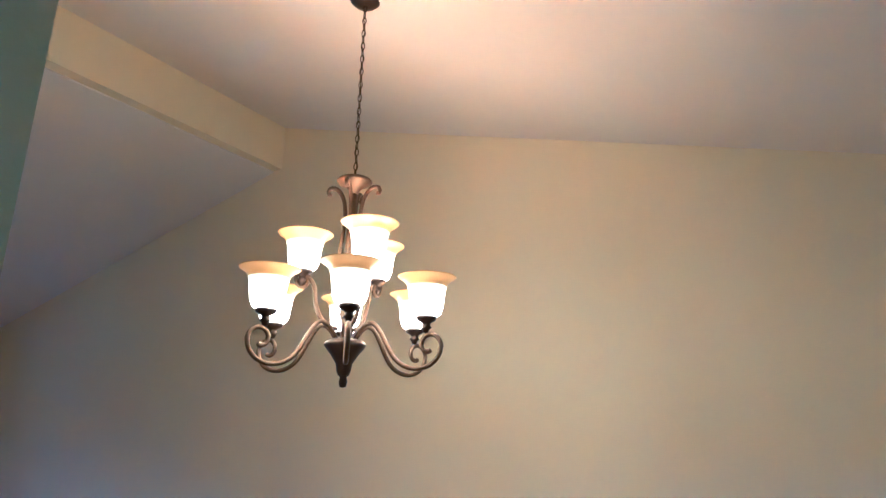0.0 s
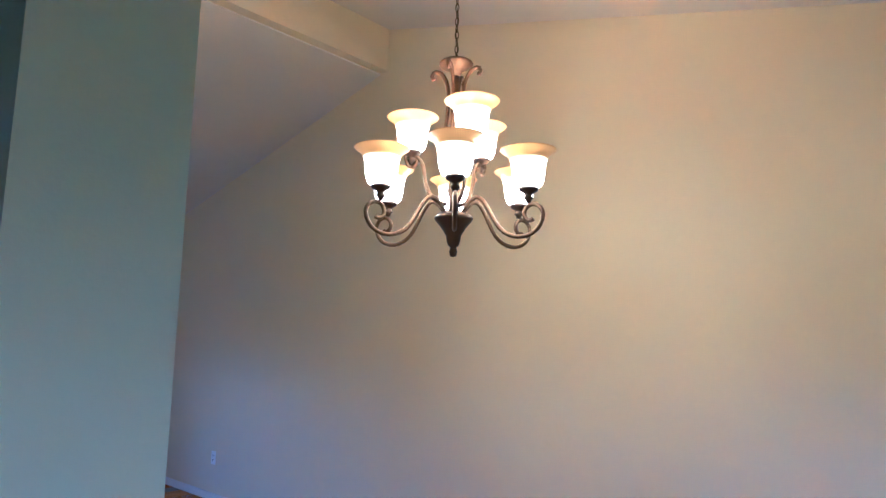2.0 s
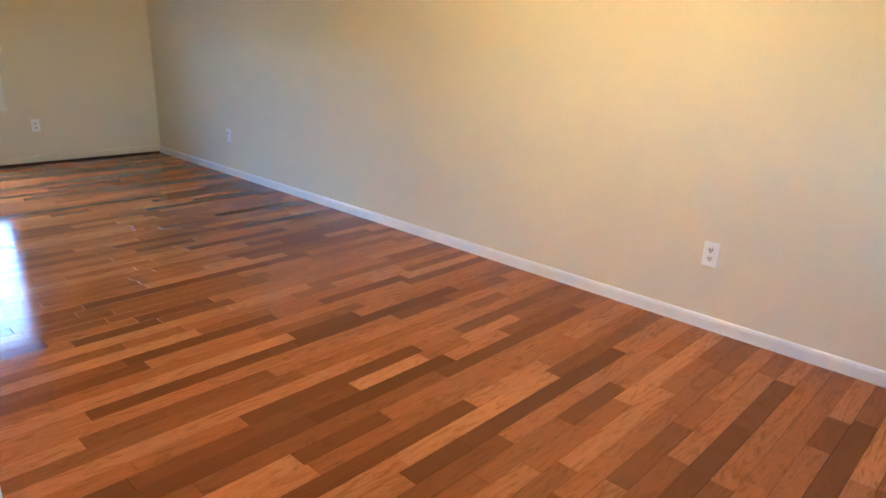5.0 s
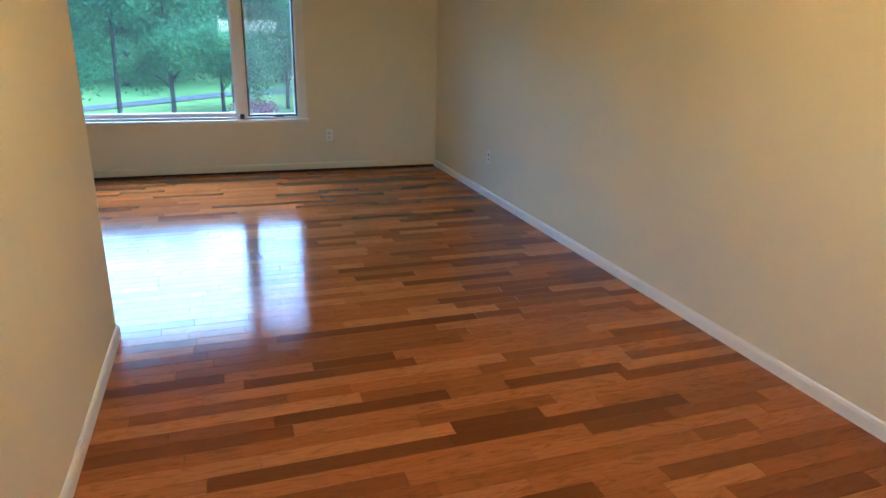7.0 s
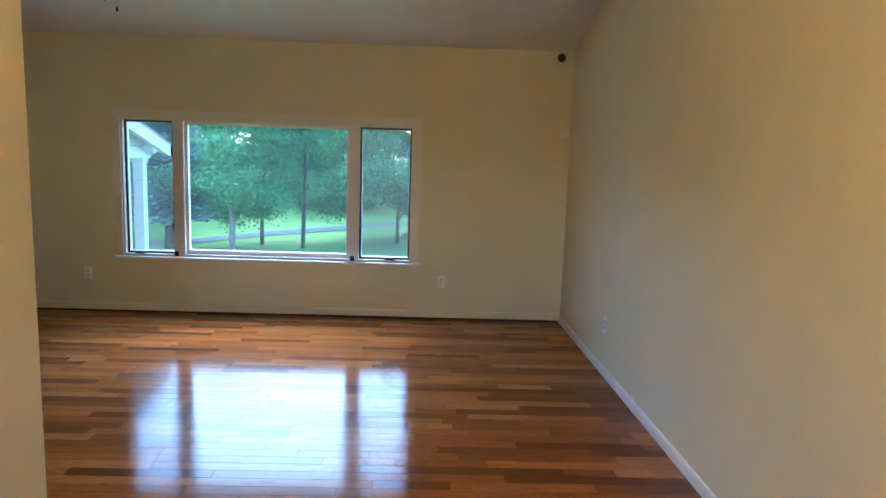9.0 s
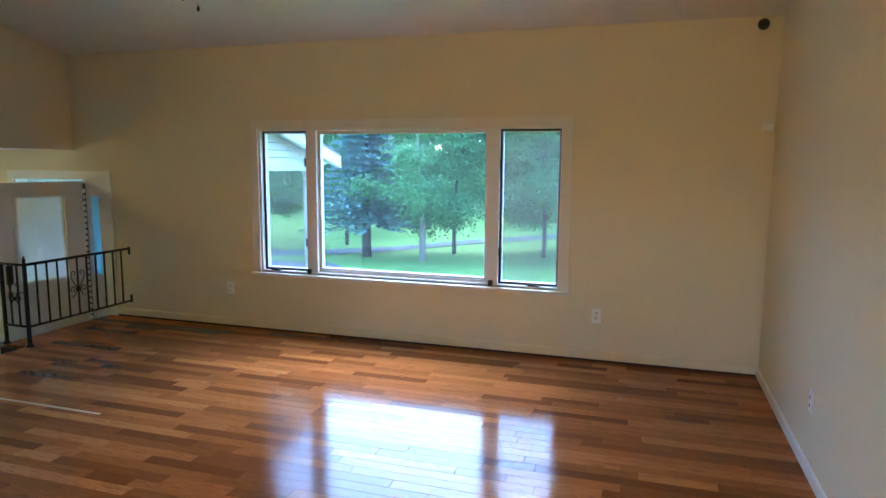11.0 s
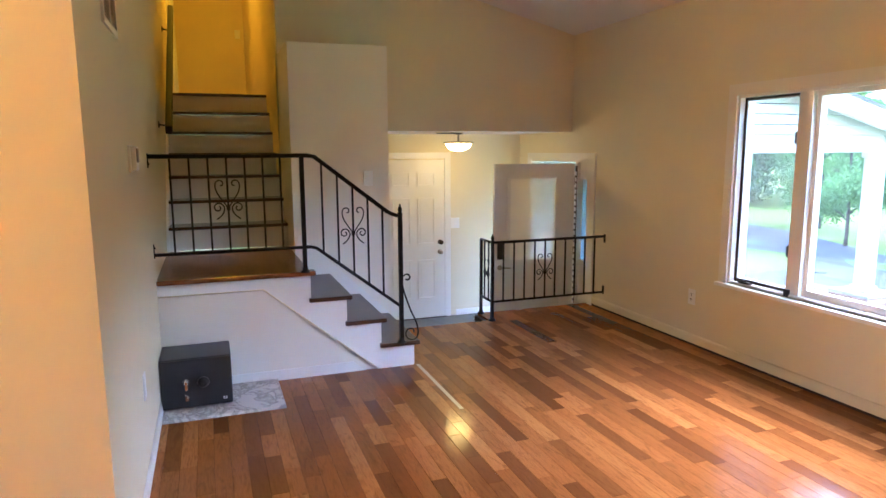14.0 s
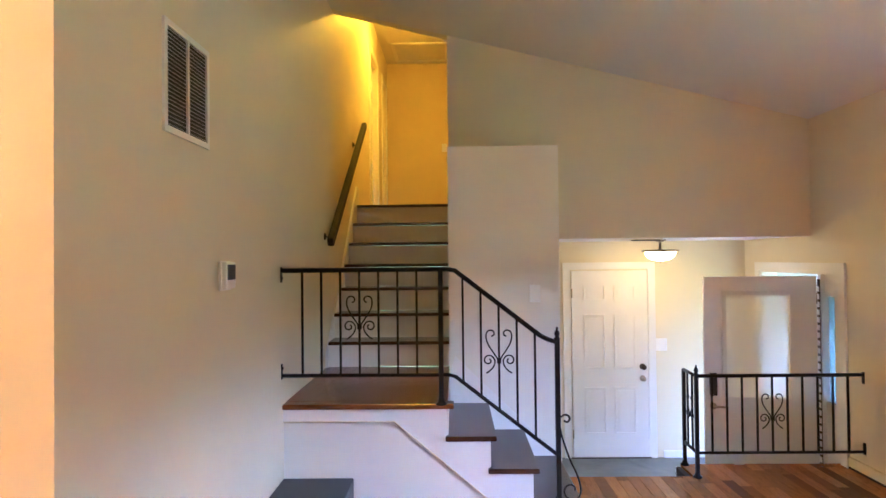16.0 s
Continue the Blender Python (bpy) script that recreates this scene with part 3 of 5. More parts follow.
box(bm, -3.495, -3.365, 0.06, 0.066, ZE + 0.87, 1.29)
part("sidelight_pane", bm, M_FROST, ent, "narrow frosted sidelight glass")
# the hinge gap's broken line of daylight, built as white blocks on a strip
bm = bmesh.new()
box(bm, -3.540, -3.506, -0.008, -0.001, ZE + 0.03, FZ1 - 0.06)
strip_ob = part("hinge_strip", bm, M_BRONZE, ent, "dark strip with white blocks standing for daylight dashes in the hinge gap")
bm = bmesh.new()
box(bm, -0.016, 0.016, -0.006, 0.0, -0.021, 0.021)
gap_dash = mesh_of("gap_dash", bm, M_WHITE)
for i in range(28):
    share("gap_dash", gap_dash, strip_ob, pose(-3.523, -0.008, ZE + 0.075 + i * 0.0635))

DW, DH = 0.885, 1.455 - ZE - 0.012
door = thing("front_door", (-3.560, YW - 0.010, ZE + 0.012), "white panelled front door with a glass pane, standing open", "door", rz=180 + 81)
bm = bmesh.new()
gx0, gx1, gz0, gz1 = 0.20, 0.72, 0.86, 1.74
for b in ((0.0, DW, 0.0, gz0), (0.0, gx0, gz0, gz1), (gx1, DW, gz0, gz1), (0.0, DW, gz1, DH)):
    box(bm, b[0], b[1], -0.022, 0.022, b[2], b[3])
for x0, x1 in ((0.13, 0.41), (0.48, 0.76)):
    for s in (-1, 1):
        ring(bm, x0, x1, 0.17, 0.74, *((0.022, 0.028) if s > 0 else (-0.028, -0.022)), 0.022)
        box(bm, x0 + 0.05, x1 - 0.05, *((0.022, 0.027) if s > 0 else (-0.027, -0.022)), 0.22, 0.69)
part("leaf", bm, M_TRIM, door)
bm = bmesh.new()
for y0, y1 in ((0.022, 0.034), (-0.034, -0.022)):
    ring(bm, gx0 - 0.025, gx1 + 0.025, gz0 - 0.025, gz1 + 0.025, y0, y1, 0.035)
part("glass_frame", bm, M_TRIM, door)
bm = bmesh.new()
box(bm, gx0, gx1, -0.004, 0.004, gz0, gz1)
part("glass_pane", bm, M_OBSCURE, door, "obscure textured door glass").visible_shadow = False
for s in (-1, 1):
    bm = bbox(DW - 0.095, DW - 0.035, *((0.022, 0.047) if s > 0 else (-0.047, -0.022)), 0.88, 1.07, 0.008)
    part("keypad", bm, M_BLACK, door, "black electronic lock box")
    bm = bmesh.new()
    lathe(bm, [(0, 0), (0.028, 0), (0.026, 0.012), (0.011, 0.016), (0.011, 0.045), (0, 0.046)], 16, pose(DW - 0.065, 0.022 * s, 0.79, -90 * s))
    tube(bm, [(DW - 0.065, 0.06 * s, 0.79), (DW - 0.11, 0.064 * s, 0.792), (DW - 0.175, 0.058 * s, 0.786)], 0.009)
    part("lever_handle", bm, M_NICKEL, door, "brushed metal lever handle")
for z in (0.2, 0.95, 1.7):
    bm = bmesh.new()
    tube(bm, [(-0.002, 0.024, z - 0.045), (-0.002, 0.024, z + 0.045)], 0.008, 10)
    part("hinge", bm, M_NICKEL, door)

# ---- panelled inner door on the far entry wall ----
gd = thing("door_2", (XE, 7.205, ZE), "white six-panel door with two brass knobs, closed", "door", kind="structure")
W2, H2 = 0.778, 1.93
bm = bmesh.new()
box(bm, 0.006, 0.03, 0.0, W2, 0.012, H2)
part("leaf", bm, M_TRIM, gd)
for y0, y1 in ((0.125, 0.345), (0.433, 0.653)):
    for z0, z1 in ((0.25, 0.73), (0.92, 1.48), (1.62, 1.78)):
        bm = bmesh.new()
        for a, b, c, d in ((y0, y1, z1 - 0.016, z1), (y0, y1, z0, z0 + 0.016), (y0, y0 + 0.016, z0 + 0.016, z1 - 0.016), (y1 - 0.016, y1, z0 + 0.016, z1 - 0.016)):
            box(bm, 0.0295, 0.042, a, b, c, d)
        box(bm, 0.0295, 0.036, y0 + 0.038, y1 - 0.038, z0 + 0.038, z1 - 0.038)
        part("panel", bm, M_TRIM, gd)
bm = bmesh.new()
box(bm, 0.001, 0.02, -0.085, -0.008, 0, H2 + 0.085)
box(bm, 0.001, 0.02, W2 + 0.008, W2 + 0.085, 0, H2 + 0.085)
box(bm, 0.001, 0.02, -0.008, W2 + 0.008, H2 + 0.012, H2 + 0.085)
part("casing", bm, M_TRIM, gd)
bm = bmesh.new()
box(bm, 0.0, 0.035, -0.02, W2 + 0.02, 0.0, 0.01)
part("threshold", bm, M_BRONZE_D, gd, "dark metal threshold")
for z, r in ((0.94, 0.027), (0.82, 0.024)):
    bm = bmesh.new()
    lathe(bm, [(0, 0), (0.03, 0), (0.03, 0.006), (0.012, 0.01), (0.012, 0.03), (r, 0.04), (r, 0.058), (0.012, 0.068), (0, 0.068)], 16, pose(0.03, W2 - 0.06, z, 0, 90, 0))
    part("knob", bm, M_BRONZE_D if z > 0.9 else M_NICKEL, gd, "dark bronze deadbolt knob" if z > 0.9 else "round brushed knob")
for z in (0.25, 1.7):
    bm = bmesh.new()
    tube(bm, [(0.034, 0.002, z - 0.045), (0.034, 0.002, z + 0.045)], 0.007, 8)
    part("hinge", bm, M_NICKEL, gd)


# ---- outlets, switches, sensors ----
def plate(name, loc, rz, label, holes=2, toggles=0, w=0.08, h=0.128):
    """A wall plate; its face looks along local -y."""
    ob = thing(name, loc, label, "outlet" if holes else "switch", rz=rz)
    part("cover_plate", bbox(-w / 2, w / 2, -0.007, 0.0, -h / 2, h / 2, 0.003), M_WHITE, ob)
    for i in range(holes):
        z = 0.022 if i else -0.022
        bm = bmesh.new()
        lathe(bm, [(0, 0), (0.017, 0), (0.016, 0.0025), (0, 0.003)], 16, pose(0, -0.007, z, 90))
        soc = part("socket", bm, M_WHITE, ob)
        bm = bmesh.new()
        for x in (-0.006, 0.006):
            box(bm, x - 0.002, x + 0.002, -0.0112, -0.0095, z - 0.004, z + 0.009)
        box(bm, -0.003, 0.003, -0.0112, -0.0095, z - 0.012, z - 0.006)
        part("slots", bm, M_BLACK, soc)
    for i in range(toggles):
        x = (i - (toggles - 1) / 2) * 0.045
        bm = bmesh.new()
        box(bm, x - 0.005, x + 0.005, -0.014, -0.007, -0.012, 0.012)
        part("toggle", bm, M_WHITE, ob)
    return ob


plate("outlet", (1.93, YW, 0.398), 0, "white duplex outlet on the front wall")
plate("outlet", (-1.70, YW, 0.40), 0, "white duplex outlet near the window corner")
plate("outlet", (XR, 2.425, 0.40), -90, "white duplex outlet above the long baseboard")
plate("outlet", (XR, 7.32, 0.402), -90, "white duplex outlet on the long wall")
plate("outlet", (-0.89, YB, 0.46), 180, "white blank plate low on the stair wall", holes=0)
plate("switch", (XBOX, 6.585, 1.37), 90, "white toggle switch on the pale block", 0, 1)
plate("switch", (XE, 8.13, 0.72), 90, "white double toggle switch beside the inner door", 0, 2, 0.115)
plate("switch", (-8.3, 5.86, HZ + 1.18), 90, "white toggle switch at the end of the hall", 0, 1)

cam_ob = thing("security_camera", (3.06, YW, 2.71), "small black dome camera in the wall corner", "camera")
bm = bmesh.new()
lathe(bm, [(0, 0), (0.03, 0), (0.03, 0.012), (0.012, 0.016), (0.012, 0.03), (0, 0.03)], 14, pose(0, 0, 0, 90))
part("bracket", bm, M_WHITE, cam_ob)
bm = bmesh.new()
bmesh.ops.create_uvsphere(bm, u_segments=16, v_segments=10, radius=0.042)
bmesh.ops.transform(bm, matrix=Matrix.Translation((0, -0.058, -0.004)), verts=list(bm.verts))
for f in bm.faces:
    f.smooth = True
part("ball", bm, M_BLACK, cam_ob)
det = thing("motion_sensor", (3.145, YW, 1.965), "small beige motion sensor in the wall corner", "sensor")
part("housing", bbox(-0.04, 0.04, -0.05, 0.0, -0.05, 0.05, 0.014, 3), M_PALE, det)
part("lens", bbox(-0.026, 0.026, -0.055, -0.048, -0.035, 0.012, 0.003), M_WHITE, det)

th = thing("thermostat", (-1.035, YB, 1.566), "white wall thermostat with a dark display", "thermostat")
part("base", bbox(-0.065, 0.065, 0.0, 0.012, -0.066, 0.066, 0.004), M_WHITE, th)
part("cover", bbox(-0.058, 0.058, 0.012, 0.036, -0.058, 0.062, 0.007, 3), M_WHITE, th)
part("display", bbox(-0.05, 0.05, 0.034, 0.038, -0.018, 0.05, 0.002), M_BLACK, th, "dark grey display")

# ---- return-air grille ----
vent = thing("air_grille", (-0.643, YB, 2.307), "white metal return-air grille with fine dark slots", "vent")
bm = bmesh.new()
ring(bm, -0.21, 0.21, -0.206, 0.206, 0.0, 0.011, 0.024)
box(bm, -0.007, 0.007, 0.0, 0.011, -0.182, 0.182)
part("frame", bm, M_TRIM, vent)
bm = bmesh.new()
box(bm, -0.187, 0.187, 0.0005, 0.002, -0.183, 0.183)
part("backing", bm, M_BLACK, vent)
bm = bmesh.new()
box(bm, -0.0895, 0.0895, -0.0005, 0.0005, -0.004, 0.004)
slat = mesh_of("slat", bm, M_TRIM)
for cx in (-0.0965, 0.0965):
    for i in range(24):
        share("slat", slat, vent, pose(cx, 0.006, -0.174 + i * 0.01513, 68))

# ---- lower stair: panel, steps, landing ----
stair = thing("stair_lower", (0, 0, 0), "white boxed stair with dark stained wooden treads", "staircase", kind="structure")
R = LAND / 4
ys = [5.965, 6.217, 6.469, 6.721]
bm = bmesh.new()
prism(bm, [(YB, 0), (ys[3] - 0.03, 0), (ys[3] - 0.03, R - 0.03), (ys[2] - 0.03, R - 0.03), (ys[2] - 0.03, 2 * R - 0.03), (ys[1] - 0.03, 2 * R - 0.03), (ys[1] - 0.03, 3 * R - 0.03), (ys[0] - 0.03, 3 * R - 0.03), (ys[0] - 0.03, LAND - 0.03), (YB, LAND - 0.03)], "x", XBOX, LX - 0.002)
part("body", bm, M_PALE, stair, "white painted panel under the stair")
# stringer face set proud of the panel
bm = bmesh.new()
prism(bm, [(YB, 0.665), (5.63, 0.665), (6.43, 0.0), (ys[3] - 0.02, 0.0), (ys[3] - 0.02, R - 0.032), (ys[2] - 0.02, R - 0.032), (ys[2] - 0.02, 2 * R - 0.032), (ys[1] - 0.02, 2 * R - 0.032), (ys[1] - 0.02, 3 * R - 0.032), (ys[0] - 0.02, 3 * R - 0.032), (ys[0] - 0.02, LAND - 0.032), (YB, LAND - 0.032)], "x", LX - 0.002, LX + 0.014)
part("stringer", bm, M_TRIM, stair)
bm = bmesh.new()
prism(bm, [(YB, 0.0), (6.33, 0.0), (6.24, 0.075), (YB, 0.075)], "x", LX - 0.002, LX + 0.008)
part("baseboard", bm, M_TRIM, stair)
# diagonal and level mould under the stringer
bm = bmesh.new()
tube(bm, [(LX + 0.010, YB, 0.662), (LX + 0.010, 5.629, 0.662), (LX + 0.010, 6.428, 0.0)], 0.006, 6)
part("mould", bm, M_WALL, stair)
for i in range(3):
    z = (3 - i) * R
    part("tread", bbox(XBOX + 0.002, LX + 0.045, ys[i] - 0.03, ys[i + 1] + 0.022, z - 0.03, z, 0.008), M_TREAD, stair)
for i in range(4):
    z1 = (4 - i) * R
    bm = bmesh.new()
    box(bm, XBOX + 0.002, LX, ys[i] - 0.03, ys[i] - 0.012, z1 - R, z1 - 0.031)
    part("riser", bm, M_TRIM, stair)
# landing boards and nosing
for k in range(12):
    y0 = YB + 0.001 + k * 0.0822
    x0 = -3.33
    bm = bmesh.new()
    box(bm, x0, LX - 0.06, y0, y0 + 0.0815, LAND - 0.03, LAND)
    part("landing_board", bm, M_LANDING, stair)
part("landing_nosing", bbox(LX - 0.058, LX + 0.045, YB + 0.001, ys[0] + 0.022, LAND - 0.03, LAND + 0.001, 0.009), M_LANDING, stair, "reddish-brown rounded nosing")
bm = bmesh.new()
box(bm, -3.33, XBOX, YB, YS, 0.0, LAND - 0.031)
part("landing_base", bm, M_PALE, stair)
# skirt board along the pale block
bm = bmesh.new()
prism(bm, [(YS, LAND + 0.002), (ys[0] + 0.03, LAND + 0.15), (ys[3] + 0.02, 0.20), (YBOX, 0.09), (YBOX, 0.002), (ys[3], 0.002), (ys[2], R), (ys[1], 2 * R), (ys[0], 3 * R)], "x", XBOX, XBOX + 0.014)
part("skirt_board", bm, M_TRIM, stair)

# ---- upper stair ----
up = thing("stair_upper", (0, 0, 0), "straight stair with white risers and dark treads", "staircase", kind="structure")
RU, RUN = (HZ - LAND) / 7, 0.26
for k in range(7):
    x = -3.33 - k * RUN
    z = LAND + (k + 1) * RU
    bm = bmesh.new()
    box(bm, x - 0.016, x, YB + 0.02, YS, z - RU + (0.001 if k == 0 else 0.0), z - 0.028)
    part("riser", bm, M_TRIM, up)
    part("tread", bbox(x - RUN - 0.002 if k < 6 else x - 0.12, x + 0.028, YB + 0.02, YS, z - 0.027, z, 0.007), M_TREAD, up)
bm = bmesh.new()
prism(bm, [(-3.28, LAND + 0.002), (-3.28, LAND + 0.11), (-4.94, HZ + 0.20), (-5.05, HZ + 0.20), (-5.05, HZ - 0.3), (-3.5, LAND + 0.002)], "y", YB + 0.001, YB + 0.02)
part("skirt_board", bm, M_TRIM, up)

# ---- stair handrail on the wall ----
hr = thing("stair_handrail", (0, 0, 0), "dark wooden handrail on iron brackets", "handrail")
p, q = Vector((-3.095, YB + 0.085, 1.763)), Vector((-5.04, YB + 0.085, 3.07))
d = (q - p).normalized()
bm = bmesh.new()
box(bm, 0, (q - p).length, -0.026, 0.026, -0.036, 0.036)
bevel_all(bm, 0.014, 3)
bmesh.ops.transform(bm, matrix=Matrix.Translation(p) @ d.to_track_quat("X", "Z").to_matrix().to_4x4(), verts=list(bm.verts))
part("rail", bm, M_RAILWOOD, hr)
for f in (0.1, 0.86):
    c = p.lerp(q, f)
    bm = bmesh.new()
    tube(bm, [(c.x, YB + 0.002, c.z - 0.075), (c.x, YB + 0.05, c.z - 0.085), (c.x, YB + 0.085, c.z - 0.035)], 0.008)
    lathe(bm, [(0, 0), (0.03, 0), (0.024, 0.008), (0, 0.01)], 14, pose(c.x, YB + 0.001, c.z - 0.075, -90))
    part("bracket", bm, M_IRON, hr)


# ---- wrought-iron railings ----
def square_bar(bm, a, b, w):
    tube(bm, [a, b], w * 0.7071, 4)


def heart_scroll(bm, s, cy, cz, k=1.0, r=0.0045):
    """The heart and scroll ornament, in the local y-z plane, about a baluster at cy."""
    for m in (-1, 1):
        up_ = bez((cy + m * 0.004, cz), (cy + m * 0.03 * k, cz + 0.05 * k), (cy + m * 0.085 * k, cz + 0.10 * k), (cy + m * 0.075 * k, cz + 0.155 * k))
        up_ += [(cy + m * (u * k), cz + v * k) for u, v in spiral(0.045, 0.155, 0.030, 0.010, 0.0, 1.5 * math.pi, 16)]
        tube(bm, [(s, a, b) for a, b in up_], r, 6)
        lo_ = [(cy + m * u * k, cz + v * k) for u, v in reversed(spiral(0.062, 0.0, 0.034, 0.010, math.pi * 0.9, -1.35 * math.pi, 20))]
        lo_ += bez((cy + m * 0.03 * k, cz + 0.015 * k), (cy + m * 0.015 * k, cz - 0.01 * k), (cy + m * 0.03 * k, cz - 0.05 * k), (cy + m * 0.075 * k, cz - 0.075 * k), 8)[1:]
        tube(bm, [(s, a, b) for a, b in lo_], r, 6)
    box(bm, s - 0.011, s + 0.011, cy - 0.012, cy + 0.012, cz - 0.016, cz + 0.016)


RX = -1.985
rail = thing("stair_railing", (RX, 0, 0), "black wrought-iron stair railing with scroll ornaments", "railing")
ZT, ZB = 1.57, 0.945
YP, YN = 5.914, 6.60
zt = lambda y: ZT - 0.78 * (y - 5.99)
zb = lambda y: ZB - 0.78 * (y - 5.985)
bm = bmesh.new()
tube(bm, [(0, YB + 0.002, ZT), (0, 5.95, ZT), (0, 6.0, ZT - 0.008), (0, 6.50, zt(6.50)), (0, 6.54, zt(6.54) + 0.010), (0, YN, zt(6.55) - 0.002)], 0.017, 8, flat=0.7)
part("top_rail", bm, M_IRON, rail)
bm = bmesh.new()
tube(bm, [(0, YB + 0.002, ZB), (0, 5.96, ZB), (0, 6.0, ZB - 0.012), (0, YN, zb(YN))], 0.0115, 6)
part("bottom_rail", bm, M_IRON, rail)
for z, s in ((ZT, -1), (ZB, 1)):
    bm = bmesh.new()
    box(bm, -0.012, 0.012, YB + 0.001, YB + 0.007, z - 0.02 - (0.05 if s < 0 else 0), z + 0.02 + (0.05 if s > 0 else 0))
    lathe(bm, [(0, 0), (0.008, 0), (0.006, 0.006), (0, 0.007)], 8, pose(0, YB + 0.007, z + s * 0.045, -90))
    part("wall_bracket", bm, M_IRON, rail)
for i in range(7):
    y = YB + 0.128 + i * 0.1135
    bm = bmesh.new()
    square_bar(bm, (0, y, ZB), (0, y, ZT), 0.0125)
    b = part("baluster", bm, M_IRON, rail)
    if i == 3:
        bm = bmesh.new()
        heart_scroll(bm, 0.0, y, 1.235)
        part("scroll", bm, M_IRON, b)
for i in range(5):
    y = 6.045 + i * 0.106
    bm = bmesh.new()
    square_bar(bm, (0, y, zb(y)), (0, y, zt(y)), 0.0125)
    b = part("baluster", bm, M_IRON, rail)
    if i == 2:
        bm = bmesh.new()
        heart_scroll(bm, 0.0, y, (zb(y) + zt(y)) / 2 - 0.02)
        part("scroll", bm, M_IRON, b)


def post(bm, y, z0, z1, w=0.026, finial=True, x=0.0):
    square_bar(bm, (x, y, z0 + 0.012), (x, y, z1), w)
    lathe(bm, [(0, 0.0), (0.034, 0.0), (0.034, 0.008), (0.02, 0.02), (0.019, 0.035), (0, 0.04)], 12, pose(x, y, z0))
    if finial:
        lathe(bm, [(0, 0), (0.02, 0), (0.02, 0.006), (0.011, 0.012), (0.017, 0.03), (0.012, 0.048), (0.005, 0.055), (0.008, 0.064), (0, 0.075)], 12, pose(x, y, z1))


bm = bmesh.new()
post(bm, YP, LAND, ZT, 0.028, False)
part("landing_post", bm, M_IRON, rail)
bm = bmesh.new()
post(bm, YN, R, 1.15, 0.028)
newel = part("newel_post", bm, M_IRON, rail)
bm = bmesh.new()
pts = [(YN + 0.035 + a, 0.69 + b) for a, b in spiral(0.012, -0.012, 0.030, 0.012, 2.6, -2.6, 20)][::-1]
pts += bez((YN + 0.006, 0.70), (YN + 0.0, 0.62), (YN + 0.035, 0.53), (YN + 0.075, 0.42), 8)
pts += bez((YN + 0.075, 0.42), (YN + 0.12, 0.34), (YN + 0.16, 0.22), (YN + 0.09, 0.205), 10)[1:]
pts += [(YN + 0.075 + a, 0.262 + b) for a, b in spiral(0, 0, 0.057, 0.018, -1.3, -6.4, 18)]
tube(bm, [(0, a, b) for a, b in pts], 0.0062, 6)
part("scroll", bm, M_IRON, newel)

er = thing("entry_railing", (-2.965, 0, 0), "black wrought-iron guard rail above the entry", "railing")
ET, EB, EP = 0.745, 0.18, 7.775
bm = bmesh.new()
tube(bm, [(0, YW - 0.002, ET), (0, EP, ET)], 0.0165, 8, flat=0.7)
part("top_rail", bm, M_IRON, er)
bm = bmesh.new()
tube(bm, [(0, YW - 0.002, EB), (0, EP, EB)], 0.0105, 6)
part("bottom_rail", bm, M_IRON, er)
for z, s in ((ET, -1), (EB, 1)):
    bm = bmesh.new()
    box(bm, -0.013, 0.013, YW - 0.008, YW - 0.001, z - 0.02 - (0.045 if s < 0 else 0), z + 0.02 + (0.045 if s > 0 else 0))
    part("wall_bracket", bm, M_IRON, er)
for i in range(10):
    y = EP + 0.113 + i * 0.1105
    bm = bmesh.new()
    square_bar(bm, (0, y, EB), (0, y, ET), 0.0125)
    b = part("baluster", bm, M_IRON, er)
    if i == 4:
        bm = bmesh.new()
        heart_scroll(bm, 0.0, y, 0.43)
        part("scroll", bm, M_IRON, b)
bm = bmesh.new()
post(bm, EP, 0.0, ET + 0.01, 0.026)
part("corner_post", bm, M_IRON, er)
bm = bmesh.new()
post(bm, EP + 0.01, 0.0, ET, 0.024, False, -0.29)
part("end_post", bm, M_IRON, er)
for z in (ET, EB):
    bm = bmesh.new()
    tube(bm, [(0, EP, z), (-0.29, EP + 0.01, z)], 0.0125, 6)
    part("return_rail", bm, M_IRON, er)
for x in (-0.10, -0.195):
    bm = bmesh.new()
    square_bar(bm, (x, EP + 0.005, EB), (x, EP + 0.005, ET), 0.0125)
    part("baluster", bm, M_IRON, er)
bm = bmesh.new()
heart_scroll(bm, 0.0, 0.0, 0.43, 0.8)
bmesh.ops.transform(bm, matrix=pose(-0.148, EP + 0.005, 0, 0, 0, 90), verts=list(bm.verts))
part("scroll", bm, M_IRON, er)

# ---- safe on its marble slab ----
bm = bbox(LX + 0.012, -1.50, YB + 0.016, 5.70, 0.0, 0.018, 0.003)
solid("marble_slab", bm, M_MARBLE, "grey veined marble slab on the wood floor", "slab")
safe = thing("safe", (-1.65, YB + 0.02, 0.018), "charcoal steel safe with a dial and chrome key handle", "safe")
part("body", bbox(-0.345, -0.02, -0.014, 0.405, 0.008, 0.318, 0.008, 3), M_SAFE, safe)
part("safe_door", bbox(-0.019, 0.0, -0.011, 0.402, 0.011, 0.315, 0.006, 3), M_SAFE, safe)
for x, y in ((-0.29, 0.04), (-0.29, 0.37), (-0.05, 0.04), (-0.05, 0.37)):
    bm = bmesh.new()
    lathe(bm, [(0, 0), (0.014, 0), (0.014, 0.008), (0, 0.008)], 10, pose(x, y, 0))
    part("foot", bm, M_BLACK, safe)
bm = bmesh.new()
